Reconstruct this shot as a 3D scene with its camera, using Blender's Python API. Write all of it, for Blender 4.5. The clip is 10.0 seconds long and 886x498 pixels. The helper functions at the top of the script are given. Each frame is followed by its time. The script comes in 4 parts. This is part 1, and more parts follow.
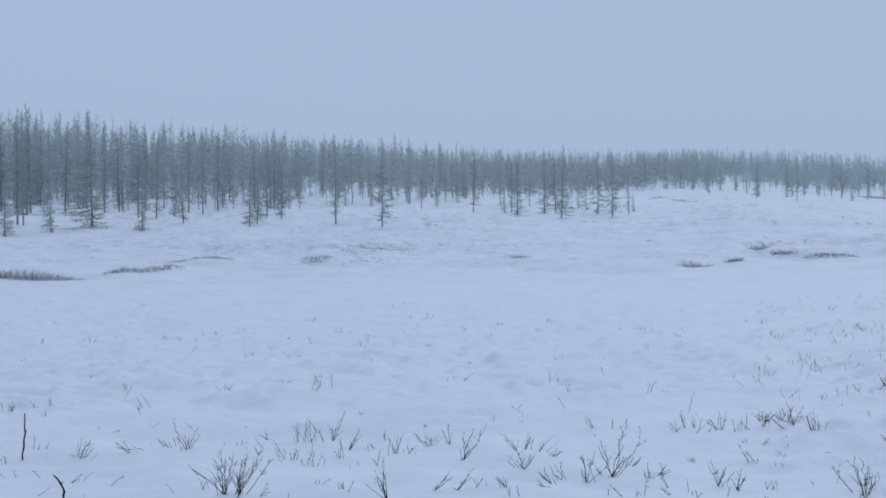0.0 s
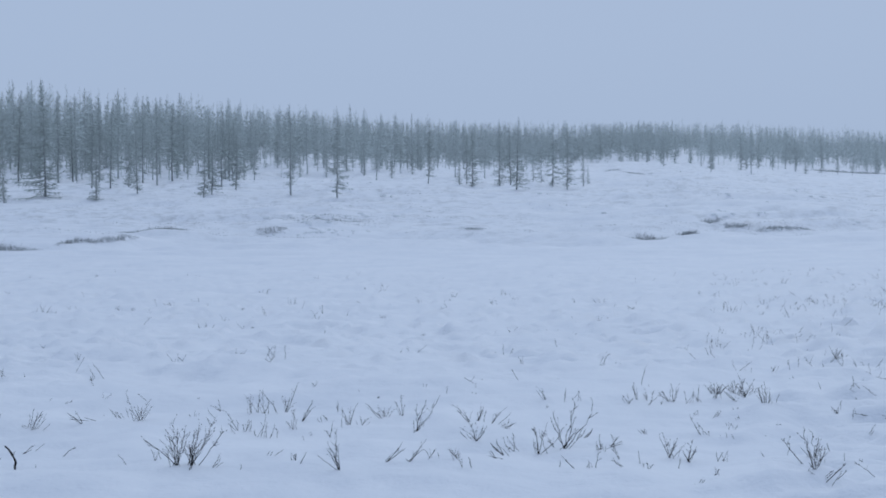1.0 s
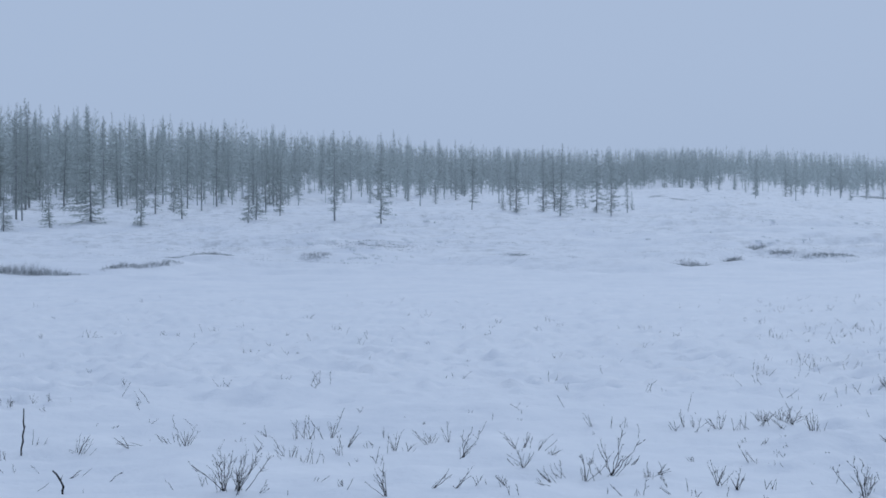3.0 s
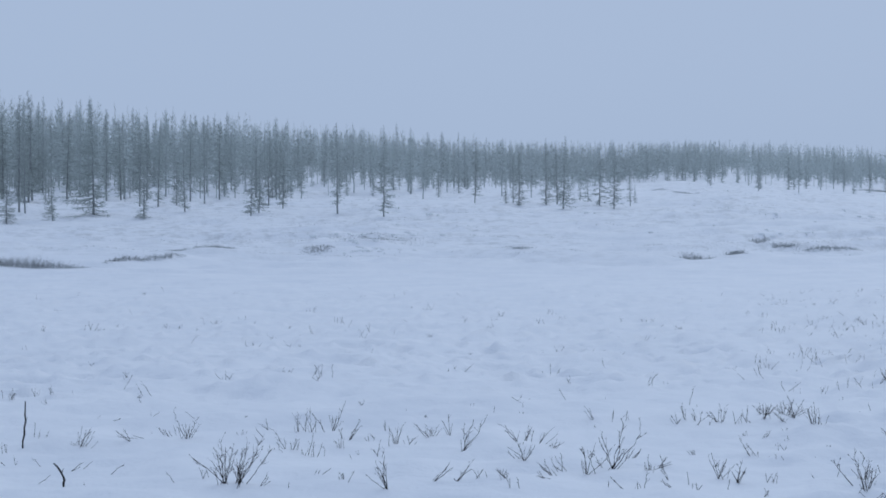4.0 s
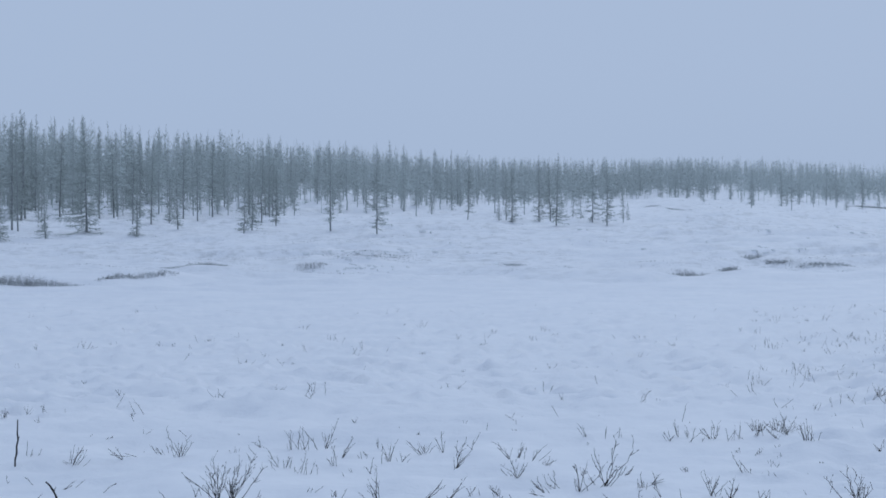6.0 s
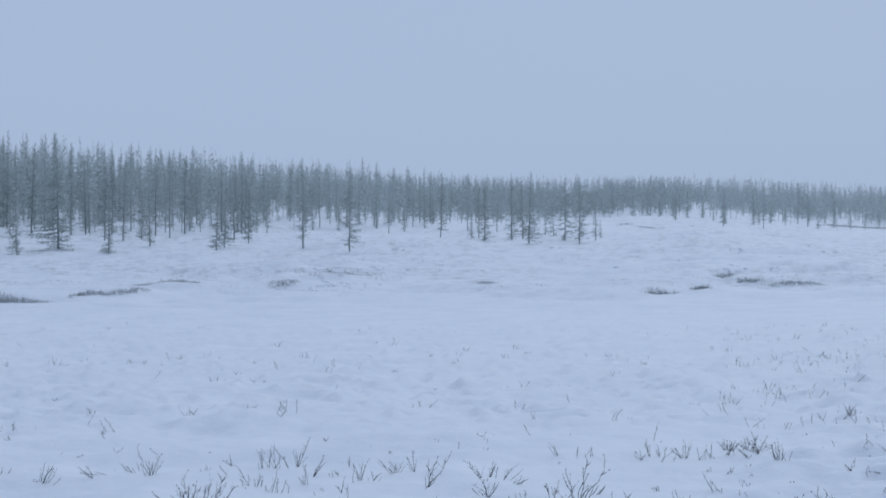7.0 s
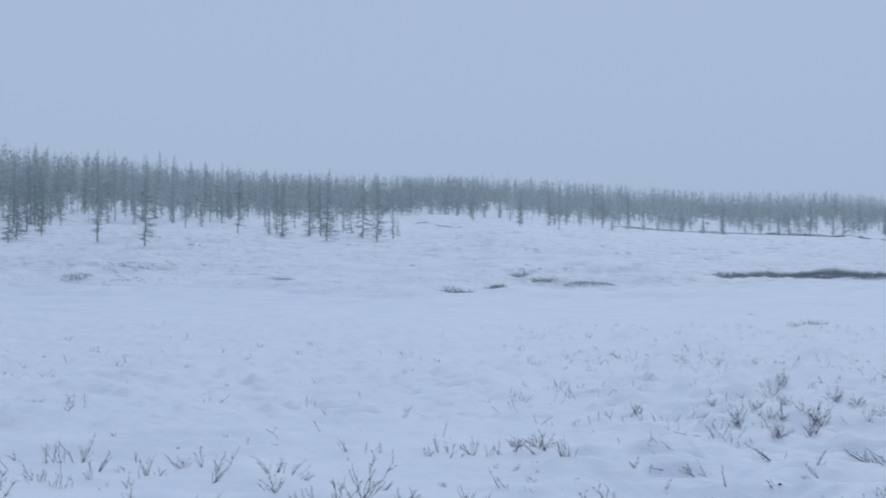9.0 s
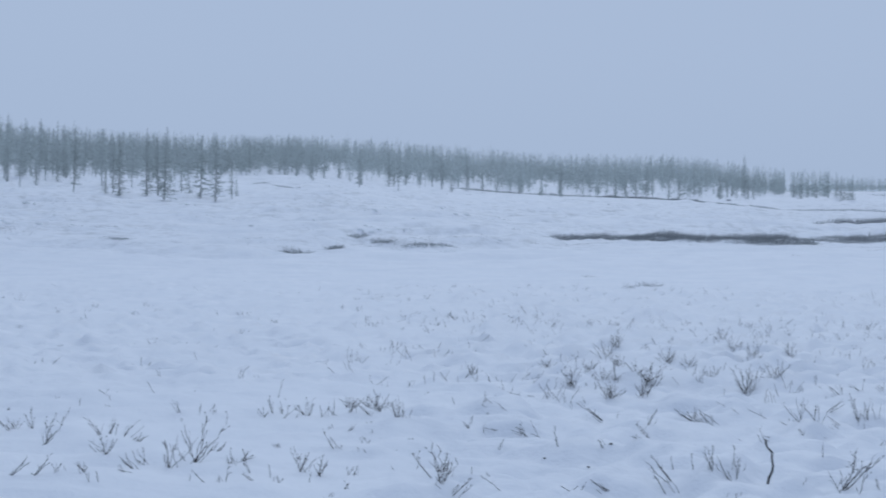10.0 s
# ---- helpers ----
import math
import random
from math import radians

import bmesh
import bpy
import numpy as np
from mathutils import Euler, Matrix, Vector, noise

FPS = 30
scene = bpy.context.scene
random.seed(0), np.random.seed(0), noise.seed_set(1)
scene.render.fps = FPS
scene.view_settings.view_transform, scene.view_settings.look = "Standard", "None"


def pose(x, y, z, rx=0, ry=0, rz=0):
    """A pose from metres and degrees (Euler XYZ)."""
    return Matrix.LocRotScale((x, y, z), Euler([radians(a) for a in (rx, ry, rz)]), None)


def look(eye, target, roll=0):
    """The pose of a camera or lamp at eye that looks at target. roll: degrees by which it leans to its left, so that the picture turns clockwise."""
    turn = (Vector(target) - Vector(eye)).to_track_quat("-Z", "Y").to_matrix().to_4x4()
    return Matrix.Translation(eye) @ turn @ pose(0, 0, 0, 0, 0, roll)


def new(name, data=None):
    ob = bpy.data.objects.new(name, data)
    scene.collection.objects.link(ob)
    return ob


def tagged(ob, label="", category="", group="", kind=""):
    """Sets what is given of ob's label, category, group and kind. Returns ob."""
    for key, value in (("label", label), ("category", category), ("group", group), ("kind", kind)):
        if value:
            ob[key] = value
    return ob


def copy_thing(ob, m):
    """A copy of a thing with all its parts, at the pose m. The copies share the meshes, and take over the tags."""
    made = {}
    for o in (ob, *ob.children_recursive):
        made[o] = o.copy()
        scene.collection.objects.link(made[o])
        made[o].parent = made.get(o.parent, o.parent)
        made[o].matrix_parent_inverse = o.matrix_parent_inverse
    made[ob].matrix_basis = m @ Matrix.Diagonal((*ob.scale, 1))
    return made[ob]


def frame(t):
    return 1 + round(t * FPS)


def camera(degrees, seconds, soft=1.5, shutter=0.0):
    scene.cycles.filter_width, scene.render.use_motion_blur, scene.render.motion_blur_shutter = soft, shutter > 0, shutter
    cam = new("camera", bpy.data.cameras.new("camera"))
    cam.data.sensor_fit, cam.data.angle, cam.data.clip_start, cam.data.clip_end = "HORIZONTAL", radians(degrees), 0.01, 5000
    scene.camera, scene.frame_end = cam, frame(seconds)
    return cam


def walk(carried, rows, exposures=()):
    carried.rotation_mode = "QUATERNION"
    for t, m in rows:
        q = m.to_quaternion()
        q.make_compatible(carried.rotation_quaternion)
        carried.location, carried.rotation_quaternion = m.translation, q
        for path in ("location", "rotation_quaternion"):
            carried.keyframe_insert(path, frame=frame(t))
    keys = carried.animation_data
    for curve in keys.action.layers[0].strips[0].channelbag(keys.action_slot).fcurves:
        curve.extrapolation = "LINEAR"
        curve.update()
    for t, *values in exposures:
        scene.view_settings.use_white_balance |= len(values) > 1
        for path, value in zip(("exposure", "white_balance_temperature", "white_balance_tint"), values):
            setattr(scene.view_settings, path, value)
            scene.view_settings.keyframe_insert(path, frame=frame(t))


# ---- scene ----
cam = camera(25.25, 10.0, soft=1.6, shutter=0.4)
walk(cam, [
    (0.0, look((-0.000, -0.000, 1.920), (0.000, 99.995, 2.920), -0.569)),
    (0.3, look((0.003, -0.005, 1.921), (0.490, 99.993, 2.262), -0.582)),
    (0.5, look((0.006, -0.008, 1.921), (0.902, 99.988, 2.031), -0.590)),
    (0.7, look((0.011, -0.010, 1.921), (1.419, 99.980, 1.817), -0.500)),
    (1.0, look((0.015, -0.012, 1.922), (2.277, 99.961, 1.470), -0.364)),
    (1.5, look((0.015, -0.002, 1.927), (3.817, 99.926, 1.753), -0.324)),
    (1.7, look((0.013, -0.004, 1.928), (3.881, 99.921, 2.026), -0.292)),
    (2.0, look((0.002, -0.007, 1.928), (3.459, 99.932, 2.435), -0.244)),
    (2.3, look((-0.013, -0.007, 1.928), (2.393, 99.962, 2.652), -0.268)),
    (2.5, look((-0.020, -0.006, 1.927), (1.529, 99.979, 2.756), -0.284)),
    (2.7, look((-0.022, 0.008, 1.923), (0.732, 100.001, 2.840), -0.292)),
    (3.8, look((-0.005, 0.002, 1.929), (-0.352, 100.000, 2.476), -0.182)),
    (4.0, look((-0.003, 0.012, 1.923), (-0.073, 100.011, 2.441), -0.190)),
    (4.5, look((0.001, 0.003, 1.923), (0.537, 99.998, 2.661), -0.174)),
    (4.7, look((-0.001, -0.000, 1.924), (0.687, 99.993, 2.830), -0.185)),
    (5.0, look((-0.004, -0.002, 1.928), (0.652, 99.987, 3.257), -0.201)),
    (5.2, look((-0.004, 0.002, 1.932), (0.423, 99.989, 3.468), -0.248)),
    (6.3, look((0.013, 0.005, 1.926), (0.287, 99.995, 3.266), -0.308)),
    (6.5, look((0.017, 0.009, 1.928), (0.884, 99.996, 3.332), -0.262)),
    (6.8, look((0.013, 0.006, 1.937), (1.413, 99.983, 3.611), -0.194)),
    (7.0, look((0.011, 0.005, 1.941), (1.674, 99.966, 4.194), -0.148)),
    (7.2, look((0.016, 0.009, 1.940), (2.423, 99.940, 4.751), -0.099)),
    (7.5, look((0.030, 0.015, 1.938), (4.018, 99.887, 5.044), -0.025)),
    (7.7, look((0.033, 0.010, 1.937), (5.224, 99.823, 5.173), 0.084)),
    (8.0, look((0.036, -0.000, 1.937), (6.477, 99.733, 5.383), 0.247)),
    (8.5, look((0.065, 0.020, 1.935), (9.137, 99.565, 4.854), 0.408)),
    (9.0, look((0.082, 0.012, 1.925), (11.921, 99.285, 4.081), 0.564)),
    (9.3, look((0.101, 0.020, 1.920), (14.316, 98.992, 3.503), 0.675)),
    (9.5, look((0.114, 0.024, 1.919), (16.006, 98.749, 2.833), 0.749)),
    (10.0, look((0.127, 0.024, 1.923), (19.999, 98.029, 2.203), 0.829)),
])

# ---- world: overcast winter sky ----
world = bpy.data.worlds.new("overcast_sky")
scene.world = world
world.use_nodes = True
wn, wl = world.node_tree.nodes, world.node_tree.links
wn.clear()
w_out = wn.new("ShaderNodeOutputWorld")
w_bg = wn.new("ShaderNodeBackground")
w_mix = wn.new("ShaderNodeMix")
w_mix.data_type = "RGBA"
w_sky = wn.new("ShaderNodeTexSky")
w_sky.sky_type, w_sky.sun_disc = "NISHITA", False
w_sky.sun_elevation, w_sky.sun_rotation = radians(42), radians(18)
w_sky.dust_density, w_sky.air_density = 6.0, 1.0
w_scale = wn.new("ShaderNodeVectorMath")
w_scale.operation = "SCALE"
w_scale.inputs["Scale"].default_value = 0.035
w_co = wn.new("ShaderNodeTexCoord")
w_sep = wn.new("ShaderNodeSeparateXYZ")
w_ramp = wn.new("ShaderNodeValToRGB")
w_ramp.color_ramp.elements[0].position, w_ramp.color_ramp.elements[0].color = 0.0, (0.380, 0.490, 0.680, 1)
w_ramp.color_ramp.elements[1].position, w_ramp.color_ramp.elements[1].color = 1.0, (0.380, 0.490, 0.690, 1)
mid = w_ramp.color_ramp.elements.new(0.10)
mid.color = (0.392, 0.503, 0.70, 1)
w_mix.inputs[0].default_value = 0.95
wl.new(w_co.outputs["Generated"], w_sep.inputs[0])
wl.new(w_sep.outputs["Z"], w_ramp.inputs[0])
wl.new(w_sky.outputs[0], w_scale.inputs[0])
wl.new(w_scale.outputs["Vector"], w_mix.inputs[6])
wl.new(w_ramp.outputs[0], w_mix.inputs[7])
wl.new(w_mix.outputs[2], w_bg.inputs["Color"])
w_bg.inputs["Strength"].default_value = 1.0
wl.new(w_bg.outputs[0], w_out.inputs["Surface"])

sun = new("sun", bpy.data.lights.new("sun", "SUN"))
sun.data.energy, sun.data.angle, sun.data.color = 0.55, radians(22), (0.84, 0.93, 1.0)
sun.matrix_world = look((30, 130, 85), (0, 40, 0))


# ---- materials ----
def material(name):
    m = bpy.data.materials.new(name)
    m.use_nodes = True
    return m, m.node_tree.nodes, m.node_tree.links, m.node_tree.nodes["Principled BSDF"]


def noise_node(n, l, scale, detail=4.0, rough=0.55, stretch=None):
    co = n.new("ShaderNodeTexCoord")
    tex = n.new("ShaderNodeTexNoise")
    tex.inputs["Scale"].default_value = scale
    tex.inputs["Detail"].default_value = detail
    tex.inputs["Roughness"].default_value = rough
    if stretch:
        mp = n.new("ShaderNodeMapping")
        mp.inputs["Scale"].default_value = stretch
        l.new(co.outputs["Object"], mp.inputs[0])
        l.new(mp.outputs[0], tex.inputs["Vector"])
    else:
        l.new(co.outputs["Object"], tex.inputs["Vector"])
    return tex


def ramp_node(n, l, fac, stops):
    r = n.new("ShaderNodeValToRGB")
    e = r.color_ramp.elements
    e[0].position, e[0].color = stops[0][0], (*stops[0][1], 1)
    e[1].position, e[1].color = stops[-1][0], (*stops[-1][1], 1)
    for p, c in stops[1:-1]:
        e.new(p).color = (*c, 1)
    l.new(fac, r.inputs[0])
    return r


def snow_material():
    m, n, l, b = material("packed_snow")
    big = noise_node(n, l, 0.35, 6.0, 0.6, (1.0, 1.0, 1.0))
    col = ramp_node(n, l, big.outputs[0], [(0.25, (0.79, 0.81, 0.855)), (0.55, (0.855, 0.865, 0.897)), (0.8, (0.90, 0.905, 0.93))])
    # thin snow over the grassy slope beyond the creek: stubble shows through in patches
    tuft = noise_node(n, l, 0.85, 6.0, 0.72)
    patch = noise_node(n, l, 0.055, 3.0, 0.6)
    sep = n.new("ShaderNodeSeparateXYZ")
    l.new(tuft.inputs["Vector"].links[0].from_socket, sep.inputs[0])
    beyond = n.new("ShaderNodeMapRange")
    beyond.inputs["From Min"].default_value, beyond.inputs["From Max"].default_value = 146, 160
    l.new(sep.outputs["Y"], beyond.inputs["Value"])
    stub = ramp_node(n, l, tuft.outputs[0], [(0.47, (0, 0, 0)), (0.66, (1, 1, 1))])
    area = ramp_node(n, l, patch.outputs[0], [(0.36, (0.12, 0.12, 0.12)), (0.62, (1, 1, 1))])
    thin, thin2, thin3 = (n.new("ShaderNodeMath") for _ in range(3))
    for node in (thin, thin2, thin3):
        node.operation = "MULTIPLY"
    l.new(stub.outputs[0], thin.inputs[0])
    l.new(area.outputs[0], thin.inputs[1])
    l.new(thin.outputs[0], thin2.inputs[0])
    l.new(beyond.outputs["Result"], thin2.inputs[1])
    l.new(thin2.outputs[0], thin3.inputs[0])
    thin3.inputs[1].default_value = 0.55
    mix = n.new("ShaderNodeMix")
    mix.data_type = "RGBA"
    l.new(thin3.outputs[0], mix.inputs[0])
    l.new(col.outputs[0], mix.inputs[6])
    mix.inputs[7].default_value = (0.44, 0.45, 0.46, 1)
    l.new(mix.outputs[2], b.inputs["Base Color"])
    b.inputs["Roughness"].default_value = 0.65
    b.inputs["Specular IOR Level"].default_value = 0.25
    soft = noise_node(n, l, 2.2, 5.0, 0.55)
    grain = noise_node(n, l, 22.0, 4.0, 0.6)
    b1, b2 = n.new("ShaderNodeBump"), n.new("ShaderNodeBump")
    b1.inputs["Strength"].default_value, b1.inputs["Distance"].default_value = 0.4, 0.16
    b2.inputs["Strength"].default_value, b2.inputs["Distance"].default_value = 0.4, 0.02
    l.new(soft.outputs[0], b1.inputs["Height"])
    l.new(grain.outputs[0], b2.inputs["Height"])
    l.new(b1.outputs[0], b2.inputs["Normal"])
    l.new(b2.outputs[0], b.inputs["Normal"])
    return m


def rimed_material(name, dark, pale, frost, amount, scale=1.2, top=0.25):
    """Bark or twig with hoarfrost: patches by noise, a little more on faces that look up."""
    m, n, l, b = material(name)
    tex = noise_node(n, l, scale, 5.0, 0.65)
    fine = noise_node(n, l, scale * 14, 3.0, 0.6)
    base = ramp_node(n, l, fine.outputs[0], [(0.3, dark), (0.7, pale)])
    geo = n.new("ShaderNodeNewGeometry")
    sep = n.new("ShaderNodeSeparateXYZ")
    l.new(geo.outputs["Normal"], sep.inputs[0])
    info = n.new("ShaderNodeObjectInfo")
    up = n.new("ShaderNodeMath")
    up.operation = "MULTIPLY_ADD"
    up.inputs[1].default_value, up.inputs[2].default_value = top, amount - 0.5
    l.new(sep.outputs["Z"], up.inputs[0])
    rnd = n.new("ShaderNodeMath")
    rnd.operation = "MULTIPLY_ADD"
    rnd.inputs[1].default_value = 0.22
    l.new(info.outputs["Random"], rnd.inputs[0])
    l.new(up.outputs[0], rnd.inputs[2])
    add = n.new("ShaderNodeMath")
    add.operation, add.use_clamp = "ADD", True
    l.new(rnd.outputs[0], add.inputs[0])
    l.new(tex.outputs[0], add.inputs[1])
    mix = n.new("ShaderNodeMix")
    mix.data_type = "RGBA"
    l.new(add.outputs[0], mix.inputs[0])
    l.new(base.outputs[0], mix.inputs[6])
    mix.inputs[7].default_value = (*frost, 1)
    l.new(mix.outputs[2], b.inputs["Base Color"])
    b.inputs["Roughness"].default_value = 0.85
    b.inputs["Specular IOR Level"].default_value = 0.2
    bump = n.new("ShaderNodeBump")
    bump.inputs["Strength"].default_value, bump.inputs["Distance"].default_value = 0.5, 0.01
    l.new(fine.outputs[0], bump.inputs["Height"])
    l.new(bump.outputs[0], b.inputs["Normal"])
    return m


SNOW = snow_material()
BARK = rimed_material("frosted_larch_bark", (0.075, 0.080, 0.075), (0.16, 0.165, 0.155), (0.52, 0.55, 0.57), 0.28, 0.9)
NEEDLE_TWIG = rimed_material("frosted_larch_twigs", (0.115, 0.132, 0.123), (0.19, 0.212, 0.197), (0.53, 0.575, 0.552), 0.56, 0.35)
# far bark and twigs: extra paleness beyond their frost paints in distance haze
RIME_HAZE_BARK = rimed_material("frosted_hazed_larch_bark", (0.11, 0.118, 0.112), (0.20, 0.21, 0.20), (0.58, 0.61, 0.63), 0.40, 0.9)
RIME_HAZE_TWIG = rimed_material("frosted_hazed_larch_twigs", (0.15, 0.168, 0.158), (0.24, 0.260, 0.246), (0.60, 0.65, 0.628), 0.62, 0.35)
HOAR_HAZE = rimed_material("frosted_hazed_far_twigs", (0.20, 0.22, 0.212), (0.30, 0.32, 0.312), (0.64, 0.69, 0.668), 0.60, 0.05)
TWIG = rimed_material("bare_birch_twig", (0.010, 0.010, 0.011), (0.034, 0.032, 0.032), (0.40, 0.43, 0.45), -0.30, 6.0, 0.14)
STICK = rimed_material("dark_wet_stick", (0.012, 0.012, 0.013), (0.036, 0.034, 0.033), (0.40, 0.42, 0.45), -0.16, 5.0, 0.1)
SEDGE = rimed_material("dry_sedge_and_willow", (0.066, 0.065, 0.059), (0.15, 0.145, 0.132), (0.50, 0.53, 0.55), 0.39, 0.6, 0.2)

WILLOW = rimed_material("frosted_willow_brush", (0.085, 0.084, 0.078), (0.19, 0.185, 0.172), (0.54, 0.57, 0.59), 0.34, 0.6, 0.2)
TUSSOCK = rimed_material("snow_capped_tussock", (0.56, 0.555, 0.54), (0.68, 0.675, 0.66), (0.86, 0.87, 0.88), 0.55, 0.8, 0.5)


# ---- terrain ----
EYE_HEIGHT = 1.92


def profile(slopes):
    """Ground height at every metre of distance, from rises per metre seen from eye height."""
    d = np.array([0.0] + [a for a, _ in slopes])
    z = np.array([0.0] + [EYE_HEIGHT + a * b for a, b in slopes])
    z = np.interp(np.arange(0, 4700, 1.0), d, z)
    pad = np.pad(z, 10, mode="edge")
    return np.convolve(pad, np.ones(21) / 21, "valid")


STEP = np.arange(0, 4700, 1.0)
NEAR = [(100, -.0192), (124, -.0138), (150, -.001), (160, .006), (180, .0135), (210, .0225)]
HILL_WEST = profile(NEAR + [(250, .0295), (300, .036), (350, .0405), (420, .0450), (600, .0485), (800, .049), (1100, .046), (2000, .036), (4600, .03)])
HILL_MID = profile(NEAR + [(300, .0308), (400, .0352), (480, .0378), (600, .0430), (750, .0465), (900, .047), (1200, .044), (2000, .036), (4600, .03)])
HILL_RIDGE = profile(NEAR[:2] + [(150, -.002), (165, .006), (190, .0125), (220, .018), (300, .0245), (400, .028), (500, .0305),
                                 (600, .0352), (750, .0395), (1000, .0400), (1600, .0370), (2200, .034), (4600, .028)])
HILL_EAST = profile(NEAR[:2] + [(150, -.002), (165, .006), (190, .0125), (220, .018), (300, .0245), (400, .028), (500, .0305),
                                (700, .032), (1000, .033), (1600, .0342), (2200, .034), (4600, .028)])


def smooth(a, b, x):
    t = np.clip((x - a) / (b - a), 0, 1)
    return t * t * (3 - 2 * t)


def lattice(ix, iy, seed):
    h = (ix.astype(np.int64) * 374761393 + iy.astype(np.int64) * 668265263 + seed * 1442695041) & 0xFFFFFFFF
    h = ((h ^ (h >> 13)) * 1274126177) & 0xFFFFFFFF
    return ((h ^ (h >> 16)) & 0xFFFF) / 65535.0 * 2 * np.pi


def bumps(x, y, size, seed):
    """Gradient noise, about -0.7 to 0.7, with lumps of that size in metres."""
    x, y = x / size, y / size
    ix, iy = np.floor(x), np.floor(y)
    fx, fy = x - ix, y - iy
    u, v = fx * fx * fx * (fx * (fx * 6 - 15) + 10), fy * fy * fy * (fy * (fy * 6 - 15) + 10)
    out = 0
    for dx, dy in ((0, 0), (1, 0), (0, 1), (1, 1)):
        a = lattice(ix + dx, iy + dy, seed)
        out = out + (np.cos(a) * (fx - dx) + np.sin(a) * (fy - dy)) * (u if dx else 1 - u) * (v if dy else 1 - v)
    return out


CREEK_AZ = [-30, -13, -8, -5, 0, 6, 9, 11, 15, 20, 24, 40]
CREEK_D = [140, 147, 150, 159, 161, 151, 164, 160, 168, 169, 178, 200]


BANK_AZ = [11.6, 14.0, 16.0, 18.0, 19.1, 20.1, 21.2, 27.0]
BANK_D = [436, 462, 480, 442, 400, 345, 306, 288]


def ground(x, y):
    x, y = np.asarray(x, float), np.asarray(y, float)
    d = np.hypot(x, y)
    az = np.degrees(np.arctan2(x, y))
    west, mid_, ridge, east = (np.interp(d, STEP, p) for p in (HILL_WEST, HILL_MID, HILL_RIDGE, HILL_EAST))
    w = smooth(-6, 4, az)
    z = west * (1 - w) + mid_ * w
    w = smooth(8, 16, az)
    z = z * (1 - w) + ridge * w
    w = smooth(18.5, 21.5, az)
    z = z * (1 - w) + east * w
    z = z * (1 - 0.75 * smooth(45, 110, np.abs(az)))
    creek = np.interp(az, CREEK_AZ, CREEK_D) + 1.5 * bumps(x, y * 0.2, 14.0, 18)
    z = z - (0.40 * np.exp(-((d - creek + 5.0) / 2.6) ** 2) - 0.25 * np.exp(-((d - creek - 1.0) / 3.0) ** 2)) * smooth(-60, -40, az) * smooth(70, 50, az) * (1 - 0.85 * smooth(12, 15.5, az))
    near = 1 - smooth(90, 160, d)
    clumps = smooth(-0.15, 0.25, bumps(x * 0.35, y, 13.0, 16)) * smooth(140, 152, d) * (1 - smooth(320, 420, d))
    far = smooth(110, 170, d) * (1 - 0.8 * smooth(13, 15, az) * np.exp(-((d - 168) / 13) ** 2))
    gap = d - np.interp(az, BANK_AZ, BANK_D)
    far = far * (1 - 0.85 * smooth(10.5, 12.5, az) * smooth(-70, -25, gap) * (1 - smooth(5, 25, gap)))
    fade = smooth(1.5, 9, d)
    lumps = np.maximum(bumps(x, y, 1.7, 3) - 0.12, 0)
    trodden = smooth(24, 34, d) * near
    z = z + fade * (0.19 * bumps(x, y, 9.0, 1) + 0.13 * bumps(x, y, 3.6, 2)) * (0.35 + 0.65 * near)
    z = z + fade * near * (0.34 * lumps + 0.06 * bumps(x, y, 0.8, 4) + 0.022 * bumps(x, y, 0.33, 5))
    rough = 0.92 * smooth(6, 15, az) * near * fade
    z = z + rough * (0.42 * np.maximum(bumps(x, y, 0.9, 14) - 0.08, 0) + 0.18 * bumps(x, y, 0.5, 15) + 0.06 * bumps(x, y, 0.22, 20))
    z = z - trodden * (0.52 * np.maximum(bumps(x, y, 0.62, 6) - 0.18, 0) - 0.36 * np.maximum(bumps(x, y, 0.45, 22) - 0.18, 0))
    open_snow = (1 - smooth(26, 34, d)) * fade
    z = z + open_snow * (0.10 * np.maximum(bumps(x, y, 0.75, 23) - 0.05, 0) - 0.16 * np.maximum(bumps(x, y * 0.6, 1.15, 24) - 0.28, 0))
    z = z + far * (-0.07 + 0.9 * bumps(x, y, 60.0, 7) + 0.30 * bumps(x, y, 11.0, 8) + 1.05 * np.maximum(bumps(x * 0.22, y, 3.4, 9) - 0.05, 0)
                    + 0.52 * np.maximum(bumps(x * 0.35, y, 1.5, 10), 0) + 0.85 * np.maximum(bumps(x * 0.05, y, 4.2, 25) - 0.08, 0)
                    + 0.48 * np.maximum(bumps(x * 0.10, y, 1.7, 26) - 0.05, 0))
    z = z + clumps * (0.75 * np.maximum(bumps(x * 0.55, y, 1.6, 17) - 0.10, 0) + 0.25 * np.maximum(bumps(x, y, 0.9, 19) - 0.05, 0))
    return z


def spot(az, d, sink=0.0):
    x, y = d * math.sin(radians(az)), d * math.cos(radians(az))
    return x, y, float(ground(x, y)) - sink


def mesh_from(name, verts, faces, mat, smooth_faces=False):
    me = bpy.data.meshes.new(name)
    me.from_pydata(verts, [], faces)
    me.materials.append(mat)
    if smooth_faces:
        me.polygons.foreach_set("use_smooth", [True] * len(me.polygons))
    me.update()
    return me


